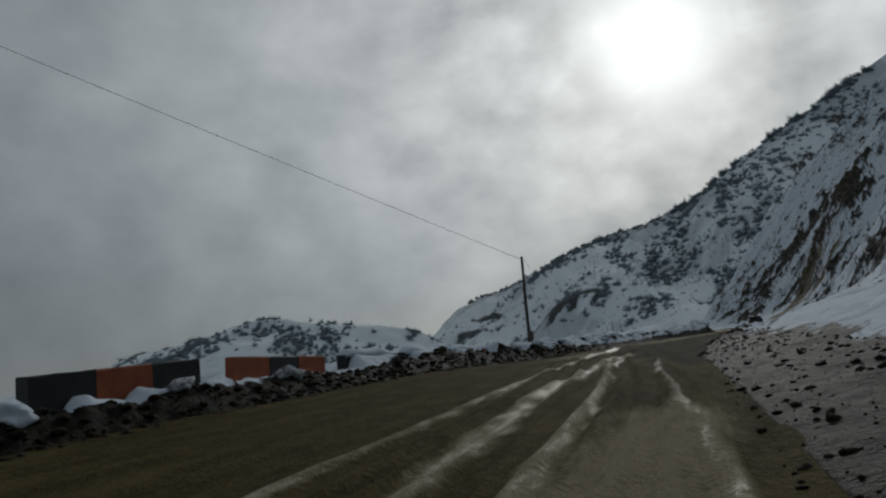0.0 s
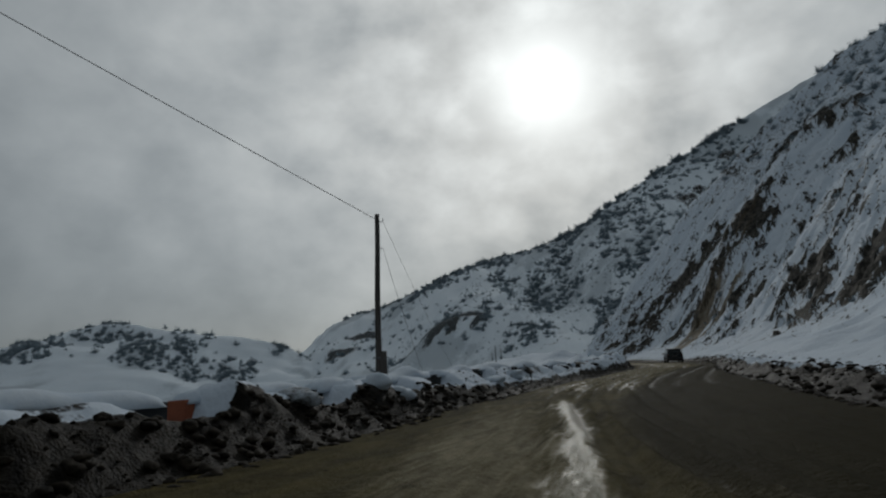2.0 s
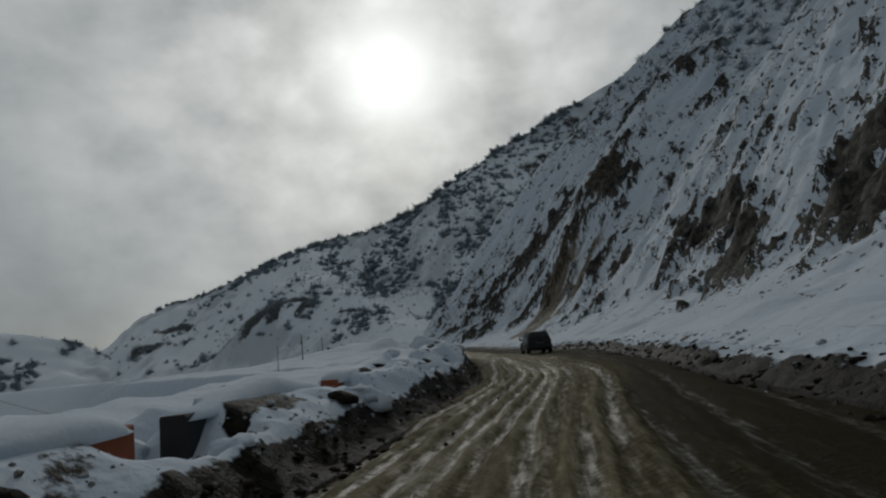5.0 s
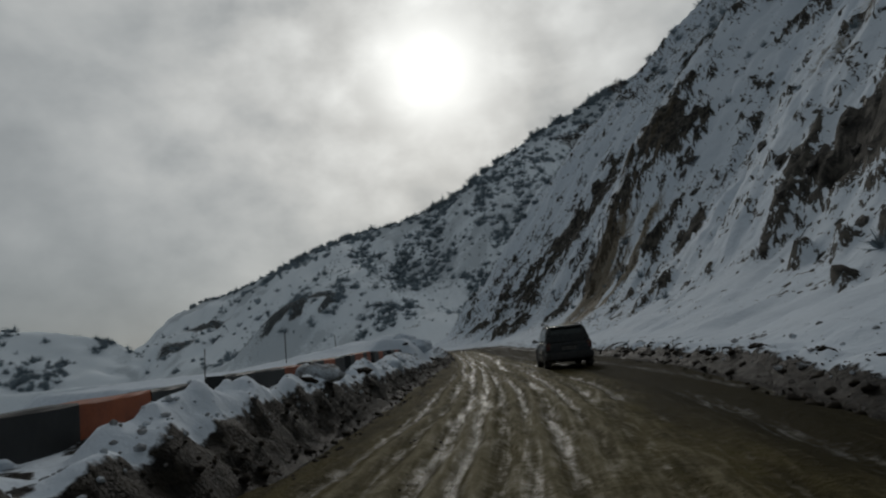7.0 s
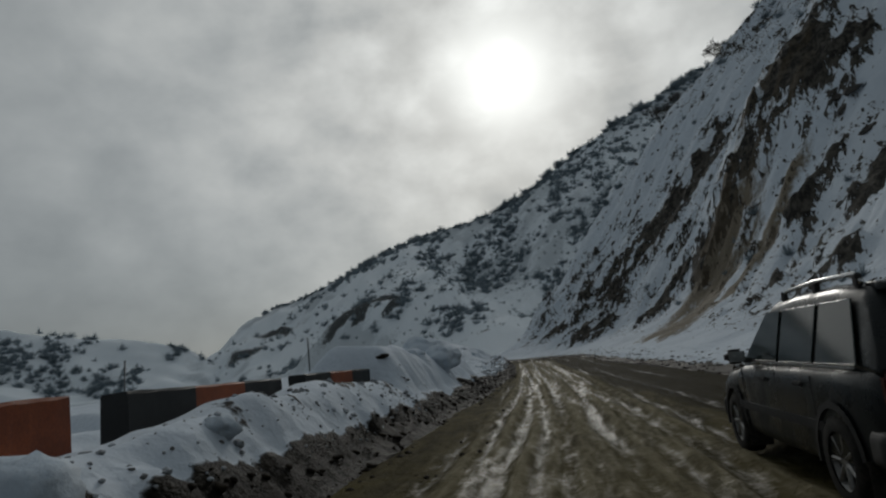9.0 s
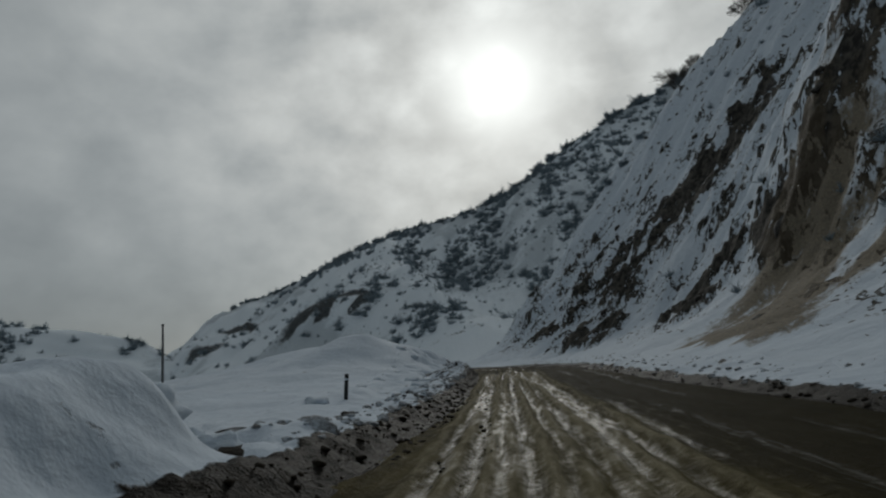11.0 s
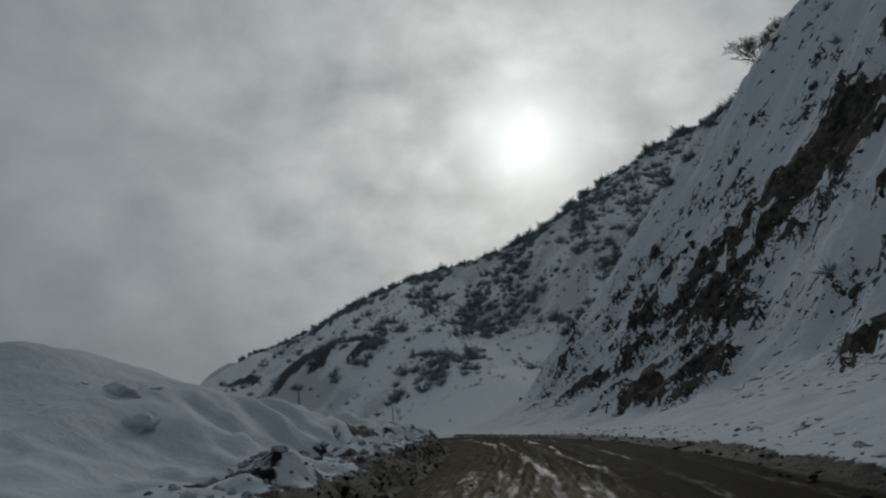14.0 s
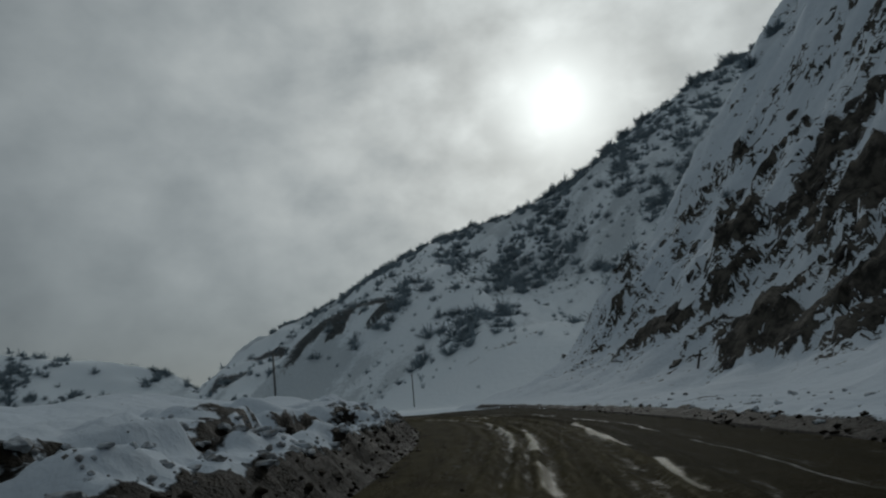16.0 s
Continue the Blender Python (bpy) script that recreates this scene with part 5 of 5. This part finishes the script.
# ---- the dark estate car ----
def mat_car_paint():
    """Dark metallic paint under a coat of road grime that thickens in patches."""
    k = Nodes("dark_car_paint")
    n1, n2 = k.noise(2.2, 5), k.noise(40, 3)
    haze_or_film = k.step(k.m("ADD", n1, k.m("MULTIPLY", n2, 0.25)), 0.5, 0.85)
    c = k.mix(k.m("MULTIPLY", haze_or_film, 0.14), (0.006, 0.009, 0.010), (0.075, 0.068, 0.058))
    return k.done(c, k.m("ADD", 0.22, k.m("MULTIPLY", haze_or_film, 0.4)), k.bump(n2, 0.001, 0.3), 0.0, 0.3)


def mat_glass():
    k = Nodes("tinted_car_glass")
    k.bsdf.inputs["Transmission Weight"].default_value = 0.3
    return k.done((0.02, 0.032, 0.031), 0.08, None, 0.0, 0.5)


def mat_lamp(name, col):
    k = Nodes(name)
    return k.done(k.mix(k.noise(20), col, tuple(c * 0.7 for c in col)), 0.2, None, 0.0, 0.5)


M_PAINT, M_GLASS = mat_car_paint(), mat_glass()
M_RUBBER = mat_plain("tyre_rubber", (0.012, 0.012, 0.012), (0.04, 0.036, 0.032), 6, 0.85, 0.004, 0, 0.2)
M_TRIM = mat_plain("black_plastic_trim", (0.015, 0.015, 0.016), (0.035, 0.034, 0.033), 5, 0.65, 0.002, 0, 0.3)
M_ALLOY = mat_plain("dirty_alloy", (0.16, 0.155, 0.15), (0.30, 0.295, 0.285), 5, 0.45, 0.002, 0.7)
M_CHROME = mat_plain("bright_rail_metal", (0.45, 0.46, 0.47), (0.6, 0.6, 0.6), 5, 0.25, 0.001, 0.9)
M_RED, M_AMBER, M_CLEAR = mat_lamp("red_lamp_lens", (0.075, 0.014, 0.012)), mat_lamp("amber_lamp_lens", (0.10, 0.05, 0.02)), mat_lamp("clear_lamp_lens", (0.4, 0.42, 0.43))
M_PLATE = mat_plain("plate_enamel", (0.07, 0.066, 0.056), (0.15, 0.145, 0.13), 5, 0.5, 0.001)


def loft(stations, closed_ends=True):
    """Skin over rings of equal length."""
    bm = bmesh.new()
    rings = [[bm.verts.new(p) for p in ring] for ring in stations]
    n = len(rings[0])
    for a, b in zip(rings, rings[1:]):
        for k in range(n):
            bm.faces.new((a[k], a[(k + 1) % n], b[(k + 1) % n], b[k]))
    if closed_ends:
        bm.faces.new(rings[0])
        bm.faces.new(rings[-1][::-1])
    bmesh.ops.recalc_face_normals(bm, faces=bm.faces[:])
    return bm


def rounded_ring(y, hw, z0, z1, r=0.12, n=5, pinch=0.0):
    """A rounded rectangle across the car at station y; pinch draws the top in."""
    pts = []
    for cx, cz, a0 in ((1, 1, 0), (-1, 1, 90), (-1, -1, 180), (1, -1, 270)):
        for i in range(n + 1):
            a = radians(a0 + 90 * i / n)
            x = cx * (hw - r) + r * math.cos(a)
            z = (z1 - r if cz > 0 else z0 + r) + r * math.sin(a)
            f = (z - z0) / (z1 - z0)
            pts.append((x * (1 - pinch * f), y, z))
    return pts


def pane_bm(corners, out, thick=0.012):
    """A thin pane over four corners, set proud along out."""
    bm = bmesh.new()
    o = Vector(out).normalized() * thick
    lo, hi = [bm.verts.new(Vector(c) - o * 0.3) for c in corners], [bm.verts.new(Vector(c) + o) for c in corners]
    bm.faces.new(hi)
    bm.faces.new(lo[::-1])
    for i in range(4):
        bm.faces.new((lo[i], lo[(i + 1) % 4], hi[(i + 1) % 4], hi[i]))
    bmesh.ops.recalc_face_normals(bm, faces=bm.faces[:])
    bmesh.ops.bevel(bm, geom=[e for e in bm.edges], offset=0.006, segments=1, affect="EDGES")
    return bm


def wheel(car, x, y, side):
    w = base("wheel", pose(0, 0, 0), "", "")
    for key in ("label", "category"):
        if key in w:
            del w[key]
    w.parent = car
    w.location = (x, y, 0.33)
    bm = bmesh.new()
    prof = [(-0.11, 0.21), (-0.115, 0.29), (-0.09, 0.325), (0.0, 0.335), (0.09, 0.325), (0.115, 0.29), (0.11, 0.21)]
    n = 28
    rings = [[bm.verts.new((px, r * math.cos(2 * math.pi * i / n), r * math.sin(2 * math.pi * i / n))) for px, r in prof] for i in range(n)]
    for i in range(n):
        a, b = rings[i], rings[(i + 1) % n]
        for k in range(len(prof) - 1):
            bm.faces.new((a[k], a[k + 1], b[k + 1], b[k]))
    bmesh.ops.recalc_face_normals(bm, faces=bm.faces[:])
    part("tyre", bm, M_RUBBER, w, "black rubber tyre caked with mud", True)
    bm = bmesh.new()
    for i in range(7):
        a = 2 * math.pi * i / 7
        rod(bm, (side * 0.07, 0.05 * math.cos(a), 0.05 * math.sin(a)), (side * 0.085, 0.2 * math.cos(a), 0.2 * math.sin(a)), 0.028, 0.02, 6)
    rod(bm, (-0.05, 0, 0), (side * 0.09, 0, 0), 0.065, 0.06, 14)
    for i in range(24):
        a, b = 2 * math.pi * i / 24, 2 * math.pi * (i + 1) / 24
        q = [bm.verts.new((xx, r * math.cos(t), r * math.sin(t))) for xx, r, t in ((side * 0.095, 0.215, a), (side * 0.095, 0.215, b), (side * 0.06, 0.19, b), (side * 0.06, 0.19, a))]
        bm.faces.new(q)
    part("rim", bm, M_ALLOY, w, "dirty alloy rim")
    part("brake_disc", tube_bm([(-0.02, 0, 0), (0.01, 0, 0)], 0.2, 20), M_TRIM, w)


def estate_car(m):
    car = base("estate_car", m, "dark muddy estate car with roof rails on the wet road", "car")
    L = 4.45
    # lower body from rear bumper to nose
    st = [(0.00, 0.74, 0.42, 0.80, 0.10), (0.05, 0.81, 0.34, 0.94, 0.14), (0.20, 0.855, 0.28, 1.0, 0.14), (0.7, 0.87, 0.25, 1.01, 0.13), (1.6, 0.875, 0.24, 1.0, 0.12), (2.6, 0.875, 0.24, 0.985, 0.12),
          (3.2, 0.87, 0.24, 0.96, 0.13), (3.35, 0.865, 0.25, 0.93, 0.14), (3.9, 0.845, 0.27, 0.87, 0.15), (4.25, 0.79, 0.32, 0.79, 0.16), (L, 0.66, 0.40, 0.70, 0.12)]
    part("body", loft([rounded_ring(y, hw, z0, z1, r) for y, hw, z0, z1, r in st]), M_PAINT, car, "dark metallic painted body", True)
    # cabin: upright tailgate, long roof, raked windscreen
    gh = [(0.10, 0.80, 0.95, 1.02, 0.03, 0.02), (0.16, 0.81, 0.95, 1.18, 0.05, 0.06), (0.30, 0.82, 0.95, 1.46, 0.08, 0.16), (0.42, 0.82, 0.95, 1.55, 0.10, 0.19), (0.9, 0.83, 0.95, 1.60, 0.10, 0.20), (1.7, 0.83, 0.95, 1.605, 0.10, 0.20), (2.3, 0.83, 0.94, 1.57, 0.10, 0.19), (2.62, 0.82, 0.93, 1.44, 0.09, 0.15), (3.05, 0.80, 0.92, 1.12, 0.05, 0.06), (3.3, 0.78, 0.91, 0.95, 0.015, 0.0)]
    part("cabin", loft([rounded_ring(y, hw, z0, z1, r, 5, p) for y, hw, z0, z1, r, p in gh]), M_PAINT, car, smooth_faces=True)

    def side_x(z):
        return 0.83 * (1 - 0.20 * (z - 0.95) / 0.65) + 0.006

    for s in (-1, 1):
        for name, ya, yb, yc, yd in (("front_side_window", 2.02, 3.02, 2.42, 2.02), ("rear_side_window", 1.16, 1.94, 1.94, 1.16), ("quarter_window", 0.36, 1.08, 1.08, 0.52)):
            c = [(s * side_x(1.02), ya, 1.02), (s * side_x(1.02), yb, 1.02), (s * side_x(1.48), yc, 1.48), (s * side_x(1.48), yd, 1.48)]
            part(name, pane_bm(c if s > 0 else c[::-1], (s, 0, 0.3)), M_GLASS, car, "tinted glass")
        part("sill_moulding", box_bm((s * 0.865 - 0.02, 0.95, 0.50), (s * 0.865 + 0.025, 3.3, 0.60), 0.012), M_TRIM, car)
        part("belt_moulding", box_bm((s * 0.838 - 0.008, 0.36, 0.995), (s * 0.838 + 0.008, 3.05, 1.015), 0.004), M_CHROME, car, "bright belt strip")
        for yy in (1.28, 2.22):
            part("door_handle", box_bm((s * 0.885 - 0.02, yy, 0.84), (s * 0.885 + 0.02, yy + 0.2, 0.875), 0.012), M_TRIM, car)
        # door shut lines as raised dark gaskets
        for yy in (1.12, 1.98, 3.06):
            part("door_gap", box_bm((s * 0.872 - 0.003, yy, 0.36), (s * 0.872 + 0.0055, yy + 0.012, 0.93), 0.001), M_TRIM, car)
        rail = part("roof_rail", tube_bm([(s * 0.62, 0.5, 1.58), (s * 0.625, 0.58, 1.655), (s * 0.63, 1.3, 1.67), (s * 0.625, 2.02, 1.645), (s * 0.62, 2.1, 1.57)], 0.019, 8), M_CHROME, car, "bright metal roof rail", True)
        for yy in (0.55, 1.3, 2.06):
            part("foot", box_bm((s * 0.625 - 0.022, yy - 0.04, 1.555), (s * 0.625 + 0.022, yy + 0.04, 1.655), 0.01), M_TRIM, rail)
        mir = part("door_mirror", box_bm((s * 0.98 - 0.10, 2.72, 1.00), (s * 0.98 + 0.10, 2.88, 1.15), 0.045, 3), M_TRIM, car, "black door mirror", True)
        part("mirror_glass", box_bm((s * 0.98 - 0.08, 2.708, 1.02), (s * 0.98 + 0.08, 2.722, 1.13), 0.004), M_CHROME, mir)
        part("mirror_arm", box_bm((s * 0.85 - 0.06, 2.78, 1.0), (s * 0.85 + 0.07, 2.84, 1.05), 0.015), M_TRIM, mir)
        tl = part("tail_light", box_bm((s * 0.74 - 0.085, -0.01, 0.70), (s * 0.74 + 0.085, 0.09, 0.98), 0.03), M_RED, car, "red tail light")
        part("indicator_lens", box_bm((s * 0.74 - 0.075, -0.018, 0.86), (s * 0.74 + 0.075, 0.0, 0.93), 0.006), M_AMBER, tl)
        part("headlight", box_bm((s * 0.60 - 0.15, 4.22, 0.62), (s * 0.60 + 0.15, 4.40, 0.76), 0.04), M_CLEAR, car, "clear headlight")
        for yy in (0.78, 3.52):
            bm = bmesh.new()
            n = 18
            for i in range(n):
                a, b = math.pi * i / n - 0.15, math.pi * (i + 1) / n - 0.15 + (0.3 / n)
                q = [bm.verts.new((s * xx, yy + r * math.cos(t), 0.33 + r * math.sin(t))) for xx, r, t in ((0.89, 0.375, a), (0.89, 0.375, b), (0.885, 0.43, b), (0.885, 0.43, a))]
                bm.faces.new(q)
                q = [bm.verts.new((s * xx, yy + r * math.cos(t), 0.33 + r * math.sin(t))) for xx, r, t in ((0.89, 0.375, a), (0.89, 0.375, b), (0.62, 0.375, b), (0.62, 0.375, a))]
                bm.faces.new(q)
            part("wheel_arch", bm, M_TRIM, car, "black plastic wheel arch")
            bm = box_bm((s * 0.78 - 0.11, yy - 0.46, 0.12), (s * 0.78 + 0.11, yy - 0.44, 0.40), 0.006)
            part("mud_flap", bm, M_RUBBER, car)
            wheel(car, s * 0.775, yy, s)
    part("rear_window", pane_bm([(-0.66, 0.145, 1.06), (0.66, 0.145, 1.06), (0.56, 0.30, 1.46), (-0.56, 0.30, 1.46)], (0, -1, 0.35), 0.02), M_GLASS, car, "tinted rear window")
    part("windscreen", pane_bm([(0.70, 3.14, 1.02), (-0.70, 3.14, 1.02), (-0.58, 2.60, 1.47), (0.58, 2.60, 1.47)], (0, 0.6, 0.8), 0.03), M_GLASS, car, "tinted windscreen")
    part("rear_bumper", loft([rounded_ring(y, hw, 0.36, 0.62, 0.08) for y, hw in ((-0.07, 0.70), (-0.05, 0.80), (0.06, 0.875), (0.25, 0.885))]), M_TRIM, car, "black plastic rear bumper", True)
    part("front_bumper", loft([rounded_ring(y, hw, 0.30, 0.56, 0.08) for y, hw in ((4.1, 0.86), (4.3, 0.82), (4.46, 0.70), (4.5, 0.58))]), M_TRIM, car, "black plastic front bumper", True)
    part("grille", box_bm((-0.38, 4.36, 0.60), (0.38, 4.44, 0.70), 0.02), M_TRIM, car)
    plate = part("number_plate", box_bm((-0.26, -0.018, 0.70), (0.26, 0.012, 0.81), 0.006), M_PLATE, car, "muddy pale number plate")
    part("plate_bar", box_bm((-0.2, -0.0215, 0.74), (0.2, -0.0185, 0.77)), M_TRIM, plate)
    part("tailgate_handle", box_bm((-0.3, -0.02, 0.85), (0.3, 0.03, 0.885), 0.012), M_TRIM, car)
    part("wiper", tube_bm([(0, 0.118, 1.07), (0.2, 0.128, 1.10), (0.42, 0.132, 1.12)], 0.011, 6), M_TRIM, car, "rear wiper")
    part("roof_spoiler", loft([rounded_ring(y, hw, z0, z1, 0.02, 3) for y, hw, z0, z1 in ((0.20, 0.55, 1.50, 1.545), (0.34, 0.60, 1.50, 1.575), (0.5, 0.60, 1.52, 1.585))]), M_PAINT, car, smooth_faces=True)
    part("exhaust", tube_bm([(-0.5, -0.04, 0.30), (-0.5, 0.4, 0.30)], 0.03, 10), M_STEEL, car, smooth_faces=True)
    part("underbody", box_bm((-0.72, 0.3, 0.24), (0.72, 4.1, 0.36), 0.03), M_TRIM, car)
    part("antenna", tube_bm([(0.4, 1.9, 1.58), (0.4, 1.7, 1.95)], 0.006, 5), M_TRIM, car)
    return car


estate_car(pose(6.85, 99.3, zroad(101.5) - 0.02, 0.3, 0, -1.5))
